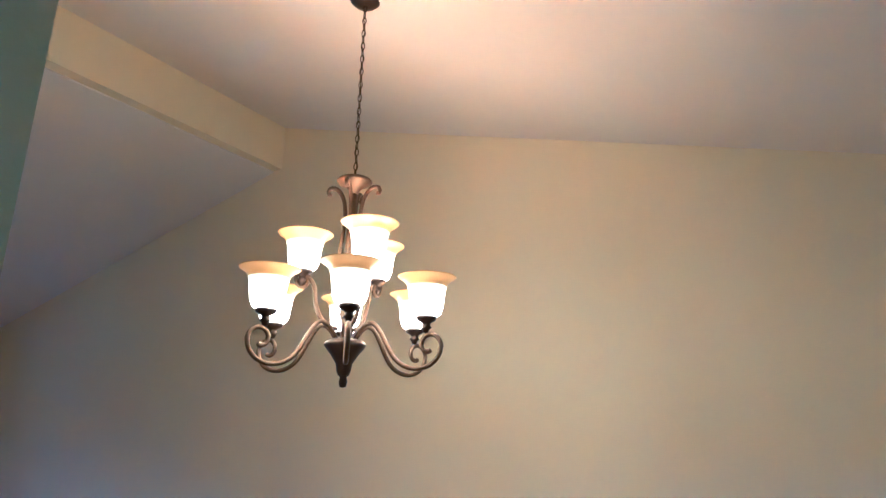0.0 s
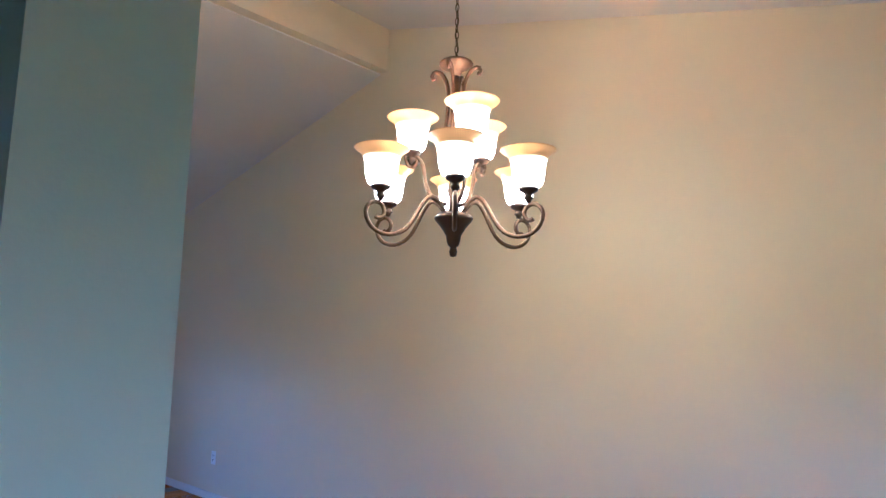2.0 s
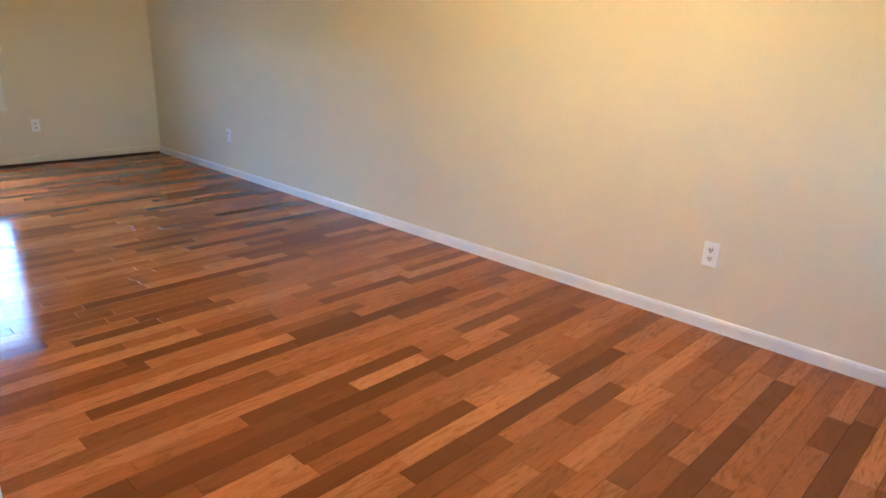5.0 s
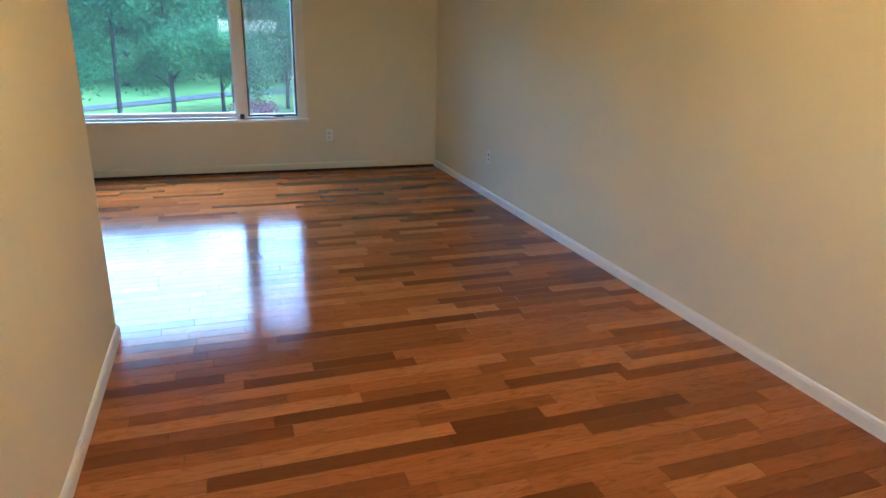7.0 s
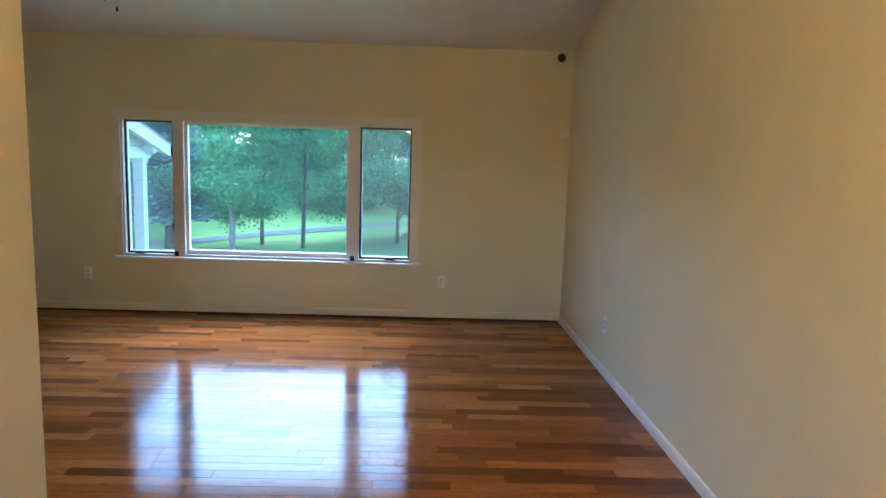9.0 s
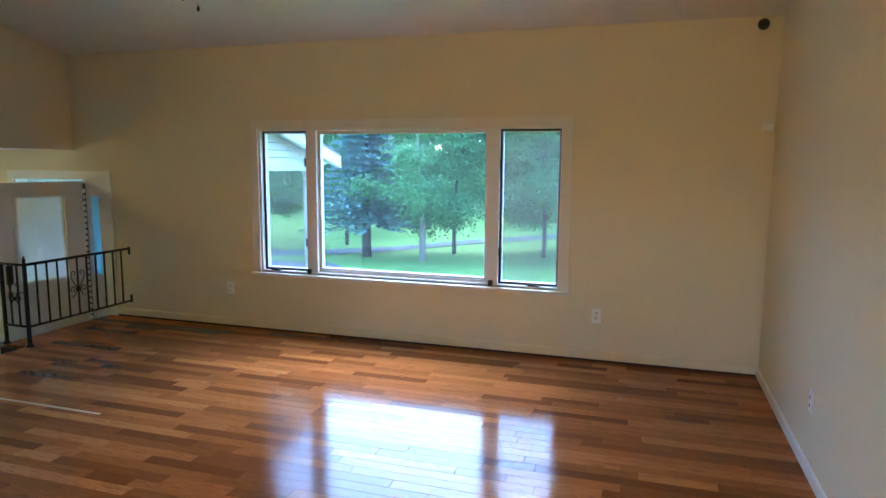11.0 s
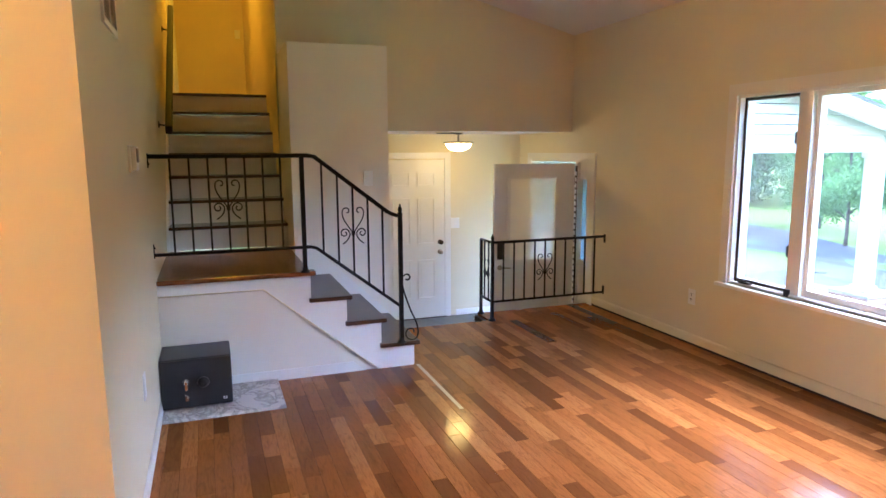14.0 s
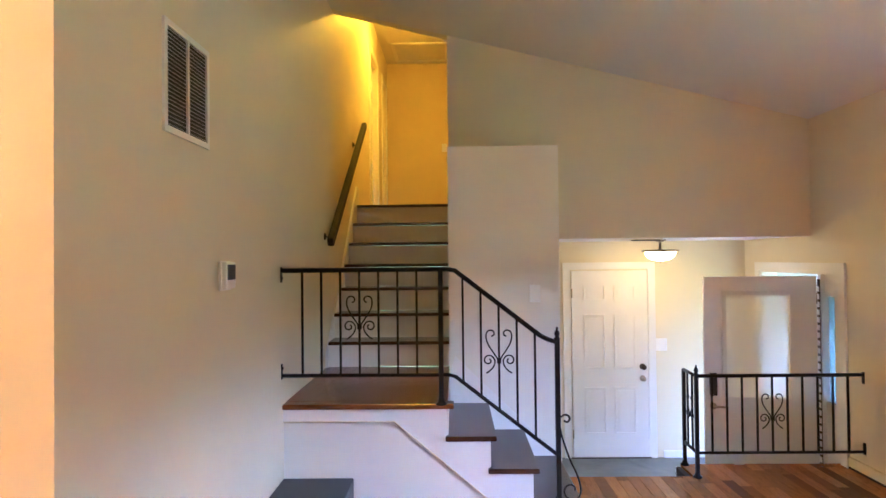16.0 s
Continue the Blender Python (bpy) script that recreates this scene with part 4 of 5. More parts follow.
lathe(bm, [(0, 0), (0.036, 0), (0.034, 0.008), (0.026, 0.012), (0.022, 0.03), (0.018, 0.033), (0, 0.034)], 28, pose(0.0, 0.235, 0.165, 0, 90, 0))
part("dial", bm, M_BLACK, safe, "black combination dial")
bm = bmesh.new()
lathe(bm, [(0, 0), (0.022, 0), (0.022, 0.006), (0.012, 0.01), (0.012, 0.024), (0, 0.026)], 20, pose(0.0, 0.135, 0.175, 0, 90, 0))
box(bm, 0.016, 0.028, 0.128, 0.142, 0.13, 0.185)
part("lever", bm, M_CHROME, safe, "chrome lever handle")
bm = bmesh.new()
tube(bm, [(0.006 + 0.006 * math.cos(a), 0.135 + 0.012 * math.sin(a), 0.075 + 0.004 * a) for a in [k * 0.5 for k in range(13)]], 0.003, 6)
box(bm, 0.002, 0.006, 0.126, 0.145, 0.055, 0.085)
part("keys", bm, M_CHROME, safe, "small key ring hanging from the lock")
bm = bmesh.new()
for z in (0.045, 0.055):
    for y in (0.352, 0.366):
        box(bm, 0.0, 0.0012, y - 0.005, y + 0.005, z - 0.0035, z + 0.0035)
part("badge", bm, M_WHITE, safe, "tiny pale badge")

# ---- chandelier ----
CX, CY = 1.653, 2.877
CZ, CS = 1.938, 1.045
ch = thing("chandelier", (CX, CY, CZ), "two-tier bronze chandelier with nine lit alabaster shades", "chandelier")
ch.scale = (0.985, 0.985, CS)
ztop = (zd(CY) - CZ) / CS
bm = bmesh.new()
lathe(bm, [(0, 0.0), (0.012, 0.003), (0.016, 0.02), (0.012, 0.036), (0.02, 0.042), (0.026, 0.055), (0.03, 0.08), (0.05, 0.11), (0.072, 0.135), (0.078, 0.145), (0.072, 0.155), (0.05, 0.165), (0, 0.17)], 28)
part("bottom_finial", bm, M_BRONZE_D, ch, "dark bronze bottom finial")
bm = bmesh.new()
lathe(bm, [(0, 0.15), (0.022, 0.16), (0.018, 0.22), (0.03, 0.25), (0.016, 0.30), (0.013, 0.42), (0.02, 0.50), (0.015, 0.56), (0.014, 0.70), (0, 0.70)], 20)
part("stem", bm, M_BRONZE, ch)
bm = bmesh.new()
lathe(bm, [(0, 0.70), (0.018, 0.702), (0.024, 0.718), (0.04, 0.732), (0.066, 0.742), (0.07, 0.750), (0.064, 0.757), (0.03, 0.762), (0.012, 0.772), (0, 0.774)], 28)
part("crown_plate", bm, M_BRONZE, ch, "coppery crown plate")
for k in range(4):
    a = 2 * math.pi * k / 4 + 0.4
    ca, sa = math.cos(a), math.sin(a)
    prof = bez((0.02, 0.33), (0.075, 0.45), (0.015, 0.55), (0.035, 0.66)) + bez((0.035, 0.66), (0.045, 0.71), (0.075, 0.735), (0.098, 0.725), 8)[1:] + [(0.105, 0.712), (0.1, 0.70), (0.092, 0.704)]
    bm = bmesh.new()
    tube(bm, [(r * ca, r * sa, z) for r, z in prof], 0.0085, 6)
    part("crown_scroll", bm, M_BRONZE, ch)

shade_prof = [(0.030, 0.0), (0.040, 0.006), (0.047, 0.022), (0.050, 0.045), (0.053, 0.068), (0.060, 0.085), (0.072, 0.097), (0.084, 0.103), (0.087, 0.106), (0.083, 0.107), (0.070, 0.100), (0.057, 0.087), (0.049, 0.066), (0.046, 0.044), (0.043, 0.023), (0.036, 0.009), (0.0, 0.004)]
bm = bmesh.new()
lathe(bm, [(r * 1.22, z * 1.27) for r, z in shade_prof], 28)
shade_me = mesh_of("shade", bm, M_SHADE)
bm = bmesh.new()
lathe(bm, [(0, -0.052), (0.010, -0.05), (0.012, -0.04), (0.020, -0.034), (0.014, -0.026), (0.016, -0.018), (0.034, -0.008), (0.038, 0.002), (0.034, 0.006), (0, 0.006)], 20)
cup_me = mesh_of("cup", bm, M_BRONZE_D)


def chandelier_arm(a, rad, zc, lower):
    ca, sa = math.cos(a), math.sin(a)
    if lower:
        prof = bez((0.04, 0.165), (0.11, 0.27), (0.13, 0.20), (0.185, 0.115), 12) + bez((0.185, 0.115), (0.24, 0.03), (rad + 0.055, 0.05), (rad + 0.058, 0.135), 12)[1:]
        prof += [(rad + u, 0.135 + v) for u, v in spiral(0.012, 0.0, 0.046, 0.016, 0.0, 1.65 * math.pi, 18)][1:]
    else:
        prof = bez((0.03, 0.20), (0.10, 0.21), (0.12, 0.27), (0.125, 0.33), 12) + bez((0.125, 0.33), (0.13, 0.40), (rad + 0.05, 0.42), (rad + 0.02, 0.365), 10)[1:]
        prof += [(rad + u, 0.365 + v) for u, v in spiral(-0.004, 0.004, 0.026, 0.010, -0.2, -1.5 * math.pi, 14)][1:]
    bm = bmesh.new()
    tube(bm, [(r * ca, r * sa, z) for r, z in prof], 0.0082, 8)
    arm = part("arm", bm, M_BRONZE, ch)
    share("cup", cup_me, arm, pose(rad * ca, rad * sa, zc))
    share("shade", shade_me, ch, pose(rad * ca, rad * sa, zc + 0.004))["label"] = "glowing alabaster bell shade"


A0 = math.atan2(-1.462, -1.678)
for k in range(6):
    chandelier_arm(A0 + 0.01 + k * math.pi / 3, 0.318, 0.228, True)
for k in range(3):
    chandelier_arm(A0 + 0.36 + k * 2 * math.pi / 3, 0.176, 0.405, False)
bm = bmesh.new()
lathe(bm, [(0, ztop - 0.035), (0.02, ztop - 0.034), (0.05, ztop - 0.024), (0.066, ztop - 0.008), (0.068, ztop + 0.006), (0, ztop + 0.008)], 28, Matrix.Translation((0, 0, 0)))
part("canopy", bm, M_BRONZE_D, ch, "dark bronze ceiling canopy")
bm = bmesh.new()
link = [(0.0075 * math.cos(t), 0, 0.0165 * math.sin(t)) for t in [2 * math.pi * i / 12 for i in range(13)]]
tube(bm, link, 0.0022, 5)
link_me = mesh_of("chain_link", bm, M_BRONZE_D)
n_link = int((ztop - 0.035 - 0.77) / 0.0285) + 1
for i in range(n_link):
    share("chain_link", link_me, ch, pose(0, 0, 0.782 + i * 0.0285, 0, 0, 90 * (i % 2) + 20))
bm = bmesh.new()
tube(bm, [(0.004 * math.sin(i * 1.3), 0.004 * math.cos(i * 1.7), 0.77 + i * (ztop - 0.8) / 24) for i in range(25)], 0.002, 5)
part("cord", bm, M_BRONZE_D, ch)


# ---- entry lamp, hall lamp ----
def flush_lamp(name, loc, mat, label):
    ob = thing(name, loc, label, "ceiling lamp")
    bm = bmesh.new()
    lathe(bm, [(0, 0.0), (0.055, 0.0), (0.055, -0.012), (0.03, -0.022), (0, -0.024)], 24)
    part("ceiling_plate", bm, M_NICKEL, ob)
    bm = bmesh.new()
    lathe(bm, [(0.012, -0.02), (0.012, -0.10), (0.0, -0.10)], 14)
    part("stem", bm, M_NICKEL, ob)
    bm = bmesh.new()
    lathe(bm, [(0.0, -0.092), (0.13, -0.096), (0.168, -0.102), (0.172, -0.110), (0.160, -0.118), (0.13, -0.114), (0.0, -0.104)], 32)
    part("rim", bm, M_NICKEL, ob, "brushed metal rim")
    bm = bmesh.new()
    lathe(bm, [(0.14, -0.116), (0.138, -0.135), (0.12, -0.165), (0.085, -0.188), (0.04, -0.199), (0.0, -0.202)], 32)
    part("bowl", bm, mat, ob, "glowing frosted bowl")
    bm = bmesh.new()
    lathe(bm, [(0, -0.22), (0.008, -0.215), (0.011, -0.206), (0.006, -0.2), (0, -0.2)], 12)
    part("finial", bm, M_NICKEL, ob)
    return ob


flush_lamp("ceiling_lamp", (-4.235, 7.93, ZS), M_BOWL, "brushed metal semi-flush lamp with a lit glass bowl")
flush_lamp("ceiling_lamp", (-5.8, 5.46, HC), M_HALL, "lit semi-flush lamp in the upper hall")
reg = thing("ceiling_register", (-3.98, 7.72, ZS), "small dark slotted air register in the entry ceiling", "vent")
bm = bmesh.new()
box(bm, -0.07, 0.07, -0.13, 0.13, -0.008, 0.0)
part("frame", bm, M_WALL, reg)
for i in range(5):
    bm = bmesh.new()
    box(bm, -0.055 + i * 0.024, -0.041 + i * 0.024, -0.115, 0.115, -0.018, -0.008)
    part("slot", bm, M_BLACK, reg)

# ---- ceiling fan ----
FXc, FYc = -0.44, 6.95
fz = zl(FYc)
fan = thing("ceiling_fan", (FXc, FYc, fz), "dark ceiling fan with brown blades and pull chains", "ceiling fan")
bm = bmesh.new()
lathe(bm, [(0, 0.02), (0.07, 0.02), (0.07, -0.01), (0.05, -0.06), (0.02, -0.075), (0, -0.076)], 24)
part("canopy", bm, M_BRONZE_D, fan)
bm = bmesh.new()
tube(bm, [(0, 0, -0.05), (0, 0, -0.20)], 0.013, 10)
part("downrod", bm, M_BRONZE_D, fan)
bm = bmesh.new()
lathe(bm, [(0, -0.19), (0.05, -0.195), (0.10, -0.215), (0.125, -0.25), (0.12, -0.30), (0.08, -0.335), (0.06, -0.35), (0.06, -0.39), (0.045, -0.41), (0, -0.412)], 28)
part("motor", bm, M_BRONZE_D, fan)
bm = bmesh.new()
lathe(bm, [(0.05, -0.40), (0.10, -0.41), (0.125, -0.425), (0.12, -0.455), (0.085, -0.485), (0.04, -0.50), (0, -0.502)], 28)
part("light_bowl", bm, M_WHITE, fan, "unlit frosted glass bowl")
for k in range(5):
    a = 72 * k + 20
    bm = bmesh.new()
    prism(bm, [(0.10, -0.02), (0.2, -0.035), (0.25, -0.06), (0.56, -0.075), (0.63, -0.06), (0.655, 0.0), (0.63, 0.06), (0.56, 0.075), (0.25, 0.06), (0.2, 0.035), (0.10, 0.02)], "z", -0.004, 0.004)
    bmesh.ops.transform(bm, matrix=pose(0, 0, -0.285, 0, 0, a) @ pose(0, 0, 0, 11), verts=list(bm.verts))
    part("blade", bm, M_TREAD, fan, "dark brown fan blade")
for x, y, z in ((0.06, 0.02, -0.71), (0.02, -0.06, -0.66)):
    bm = bmesh.new()
    tube(bm, [(x, y, -0.39), (x, y, z + 0.03)], 0.0011, 5)
    c = part("pull_chain", bm, M_NICKEL, fan)
    bm = bmesh.new()
    lathe(bm, [(0, 0), (0.006, 0.004), (0.009, 0.016), (0.006, 0.03), (0.002, 0.036), (0, 0.036)], 10, pose(x, y, z))
    part("pull", bm, M_BRONZE_D, c, "dark pull knob")


# ---- hall doors and attic hatch ----
def hall_door(name, x0, x1, label):
    ob = thing(name, (0, YB, HZ), label, "door", kind="structure")
    bm = bmesh.new()
    box(bm, x0 - 0.075, x0, 0.001, 0.018, 0, 2.05 + 0.075)
    box(bm, x1, x1 + 0.075, 0.001, 0.018, 0, 2.05 + 0.075)
    box(bm, x0, x1, 0.001, 0.018, 2.05, 2.05 + 0.075)
    part("casing", bm, M_TRIM, ob)
    bm = bmesh.new()
    box(bm, x0 + 0.004, x1 - 0.004, -0.10, -0.065, 0.008, 2.045)
    part("leaf", bm, M_TRIM, ob)


hall_door("door_3", -6.95, -6.15, "white hall door with a white casing, closed")
hall_door("door_4", -8.05, -7.55, "narrow white closet door with a white casing, closed")
hatch = thing("attic_hatch", (-7.72, 5.53, HC), "white framed attic hatch in the hall ceiling", "hatch")
bm = bmesh.new()
for b in ((-0.42, 0.42, -0.41, -0.36), (-0.42, 0.42, 0.36, 0.41), (-0.42, -0.37, -0.36, 0.36), (0.37, 0.42, -0.36, 0.36)):
    box(bm, *b, -0.018, 0.0)
part("frame", bm, M_TRIM, hatch)
bm = bmesh.new()
box(bm, -0.37, 0.37, -0.36, 0.36, -0.008, 0.0)
part("hatch_panel", bm, M_CEIL, hatch)

# ---- porch outside the entrance ----
GX = -2.4
roof = lambda y: 2.18 - 0.262 * (y - 11.0)
porch = thing("porch", (0, 0, 0), "white porch with lap-siding gable and square column", "porch")
bm = bmesh.new()
prism(bm, [(YW + T, roof(YW + T) + 0.02), (12.48, roof(12.48) + 0.02), (12.48, roof(12.48) - 0.02), (YW + T, roof(YW + T) - 0.02)], "x", -6.5, GX + 0.2)
part("roof", bm, M_SHINGLE, porch)
bm = bmesh.new()
prism(bm, [(YW + T, roof(YW + T) - 0.02), (12.50, roof(12.50) - 0.02), (12.50, roof(12.50) - 0.19), (12.2, roof(12.2) - 0.19), (YW + T, roof(YW + T) - 0.19)], "x", GX + 0.13, GX + 0.2)
part("rake_board", bm, M_SIDING, porch)
bm = bmesh.new()
prism(bm, [(12.02, 1.62), (12.48, 1.72), (12.48, roof(12.48) - 0.02), (12.02, roof(12.02) - 0.02)], "x", GX - 0.02, GX + 0.13)
part("eave_return", bm, M_SIDING, porch)
for i in range(10):
    z0 = 1.64 + i * 0.098
    y1 = min(12.17, 11.0 + (2.18 - 0.1 - z0) / 0.262)
    if y1 < YW + 0.4:
        break
    bm = bmesh.new()
    vs = box(bm, GX - 0.02, GX + 0.016, YW + T, y1, z0, z0 + 0.092)
    for v in vs:
        if v.co.z > z0 + 0.05 and v.co.x > GX:
            v.co.x -= 0.03
    part("siding_board", bm, M_SIDING, porch)
bm = bmesh.new()
box(bm, GX - 0.12, GX + 0.03, YW + T, 12.17, 1.56, 1.64)
part("beam", bm, M_SIDING, porch)
bm = bmesh.new()
box(bm, -6.4, GX - 0.02, 12.07, 12.17, 1.56, 1.9)
part("front_beam", bm, M_SIDING, porch)
bm = bmesh.new()
prism(bm, [(YW + T, 1.70), (12.2, 1.70), (12.2, 1.715), (YW + T, 1.715)], "x", -6.4, GX - 0.03)
part("soffit", bm, M_SIDING, porch)
for x in (GX - 0.045, -5.6):
    bm = bmesh.new()
    box(bm, x - 0.07, x + 0.07, 11.90, 12.04, 0.10, 1.56)
    box(bm, x - 0.09, x + 0.09, 11.88, 12.06, 0.06, 0.12)
    box(bm, x - 0.09, x + 0.09, 11.88, 12.06, 1.50, 1.558)
    part("column", bm, M_SIDING, porch, "square white column")
# unseen wall, added so that less daylight comes in through the open door
bm = bmesh.new()
box(bm, -5.25, -5.10, YW + T + 0.002, 12.2, -0.7, 1.698)
part("daylight_blocker", bm, M_SIDING, porch, "unseen white wall added to keep daylight out of the entry")
bm = bmesh.new()
box(bm, -6.4, -1.95, YW + T, 12.1, -0.75, -0.50)
part("slab", bm, M_CONCRETE, porch, "grey concrete porch floor")
bm = bmesh.new()
box(bm, -0.0975, 0.0975, -0.045, 0.045, -0.028, 0.028)
brick_me = mesh_of("brick", bm, M_BRICK)
pier = thing("brick_pier", (GX - 0.045, 11.97, -0.50), "low red brick pier under the porch column", "pier")
bm = bmesh.new()
box(bm, -0.19, 0.19, -0.19, 0.19, 0.0, 0.53)
part("core", bm, M_CONCRETE, pier)
bm = bmesh.new()
box(bm, -0.23, 0.23, -0.23, 0.23, 0.53, 0.56)
part("cap", bm, M_CONCRETE, pier)
for row in range(8):
    z = 0.034 + row * 0.0655
    for side in range(4):
        for i in range(2):
            o = (-0.105 if i else 0.105) + (0.04 if row % 2 else -0.04)
            share("brick", brick_me, pier, pose(0, 0, z, 0, 0, 90 * side) @ pose(o * 0.9, -0.185, 0))


# ---- ground ----
def gz(x, y):
    return -0.52 - 0.40 * min(1, max(0, (y - 10) / 9)) + 0.03 * math.sin(x * 0.35) * math.cos(y * 0.27) + 0.010 * max(0, y - 26) ** 1.12


def sheet(name, poly_fn, nx, ny, lift, mat, label, category):
    bm = bmesh.new()
    grid = [[bm.verts.new((*(q := poly_fn(i / nx, j / ny)), gz(*q) + lift)) for i in range(nx + 1)] for j in range(ny + 1)]
    for j in range(ny):
        for i in range(nx):
            f = bm.faces.new((grid[j][i], grid[j][i + 1], grid[j + 1][i + 1], grid[j + 1][i]))
            f.smooth = True
    return solid(name, bm, mat, label, category, "structure")


def far(u):
    return math.copysign(abs(u) ** 2.2 * 900, u)


bm = bmesh.new()
NG = 90
xs_g = [far(-1 + 2 * i / NG) for i in range(NG + 1)]
rows_g = [[bm.verts.new((x, y, gz(x, y) if y > YW + 0.1 else -0.62)) for x in xs_g] for y in xs_g]
for j in range(NG):
    for i in range(NG):
        bm.faces.new((rows_g[j][i], rows_g[j][i + 1], rows_g[j + 1][i + 1], rows_g[j + 1][i])).smooth = True
solid("ground", bm, M_GRASS, "green mown lawn sloping gently away", "lawn", "structure")


def drive_at(u, v):
    # from the porch outwards, then curving away between the trees
    pts = [(-4.9, 12.1, 2.6), (-5.0, 14.5, 2.4), (-5.8, 16.8, 2.2), (-8.2, 19.0, 1.9), (-12.0, 20.5, 1.9), (-18.0, 21.6, 1.9)]
    k = v * (len(pts) - 1)
    i = min(int(k), len(pts) - 2)
    f = k - i
    a, b = pts[i], pts[i + 1]
    cx, cy, w = (a[m] + (b[m] - a[m]) * f for m in range(3))
    d = Vector((b[0] - a[0], b[1] - a[1])).normalized()
    return cx + d.y * (u - 0.5) * 2 * w * 0.6, cy - d.x * (u - 0.5) * 2 * w * 0.6


sheet("driveway", drive_at, 8, 40, 0.03, M_ASPHALT, "grey asphalt driveway curving through the lawn", "driveway")
def lane_at(u, v):
    pts = [(-30, 14.5), (-12, 17.6), (-7.2, 19.7), (-5.2, 21.5), (-3.4, 24.2), (1.0, 28.5), (14, 34)]
    k = v * (len(pts) - 1)
    i = min(int(k), len(pts) - 2)
    return pts[i][0] + (pts[i + 1][0] - pts[i][0]) * (k - i), pts[i][1] + (pts[i + 1][1] - pts[i][1]) * (k - i) + (u - 0.5) * 1.5


sheet("road", lane_at, 4, 60, 0.035, M_ASPHALT, "narrow grey lane beyond the lawn", "road")


# ---- trees ----
def leaf_cloud(rng, blobs, n, size):
    """Leaf sprigs scattered through and over a set of ellipsoid masses (centre, radii)."""
    wts = np.array([b[3] * b[4] * b[5] for b in blobs]) ** 0.66
    cloud = np.array(blobs)[rng.choice(len(blobs), n, p=wts / wts.sum())]
    unit = lambda a: a / np.linalg.norm(a, axis=1)[:, None]
    out = unit(rng.normal(size=(n, 3)))
    rad = np.clip(np.abs(rng.normal(0.35, 0.52, n)), 0, 1.5)[:, None]
    c = cloud[:, :3] + out * rad * cloud[:, 3:]
    nrm = unit(out + rng.normal(size=(n, 3)) * 0.7 + np.array((0, 0, 0.5)))
    u = unit(np.cross(nrm, rng.normal(size=(n, 3))))
    v = np.cross(nrm, u)
    sz = (size * rng.uniform(0.55, 1.3, n))[:, None]
    bend = nrm * sz * 0.25
    quads = np.stack((c - u * sz, c - v * sz * 0.5 + bend, c + u * sz, c + v * sz * 0.5 + bend), 1)
    return quads.reshape(-1, 3).tolist(), np.arange(4 * n).reshape(n, 4).tolist()


def mesh_py(name, verts, faces, mat):
    me = bpy.data.meshes.new(name)
    me.from_pydata(verts, [], faces)
    me.materials.append(mat)
    return me


def tree(name, loc, h, spread, seed, leaf, bark, label, n=2600, clear=0.22, size=0.16, trunk=0.13, tilt=0.0):
    rng = np.random.default_rng(seed)
    ob = thing(name, loc, label, "tree")
    bm = bmesh.new()
    lean = rng.uniform(-0.25, 0.25, 2) + tilt
    top = (lean[0], lean[1], h * 0.8)
    tube(bm, bez((0, 0, -0.3), (0.05, 0, h * 0.25), (lean[0] * 0.4, lean[1], h * 0.5), top, 10), trunk * 1.15, 9, trunk * 0.22)
    blobs = []
    for k in range(11):
        f = rng.uniform(clear, 0.75)
        a = k * 2.4 + rng.uniform(-0.4, 0.4)
        reach = spread * rng.uniform(0.55, 1.0) * (1.1 - 0.55 * abs(f - 0.4))
        s = (lean[0] * f, lean[1] * f, h * f)
        e = (s[0] + reach * math.cos(a), s[1] + reach * math.sin(a), h * (f + rng.uniform(0.06, 0.2)))
        tube(bm, bez(s, (s[0] + reach * 0.3 * math.cos(a), s[1] + reach * 0.3 * math.sin(a), s[2] + h * 0.08), (e[0] * 0.8, e[1] * 0.8, e[2]), e, 6), trunk * 0.38, 6, trunk * 0.08)
        r = spread * rng.uniform(0.32, 0.5)
        blobs.append((*e, r, r, r * rng.uniform(0.55, 0.8)))
        m = [s[i] * 0.45 + e[i] * 0.55 for i in range(3)]
        blobs.append((m[0], m[1], m[2] + 0.1, r * 0.8, r * 0.8, r * 0.5))
        if k % 3 == 0:
            blobs.append((e[0] * 1.05, e[1] * 1.05, e[2] - r * 0.7, r * 0.55, r * 0.55, r * 0.6))
    blobs.append((top[0], top[1], h * 0.88, spread * 0.45, spread * 0.45, h * 0.13))
    part("trunk", bm, bark, ob)
    part_ob = new("crown", mesh_py("crown", *leaf_cloud(rng, blobs, n, size), leaf))
    part_ob.parent = ob
    return ob


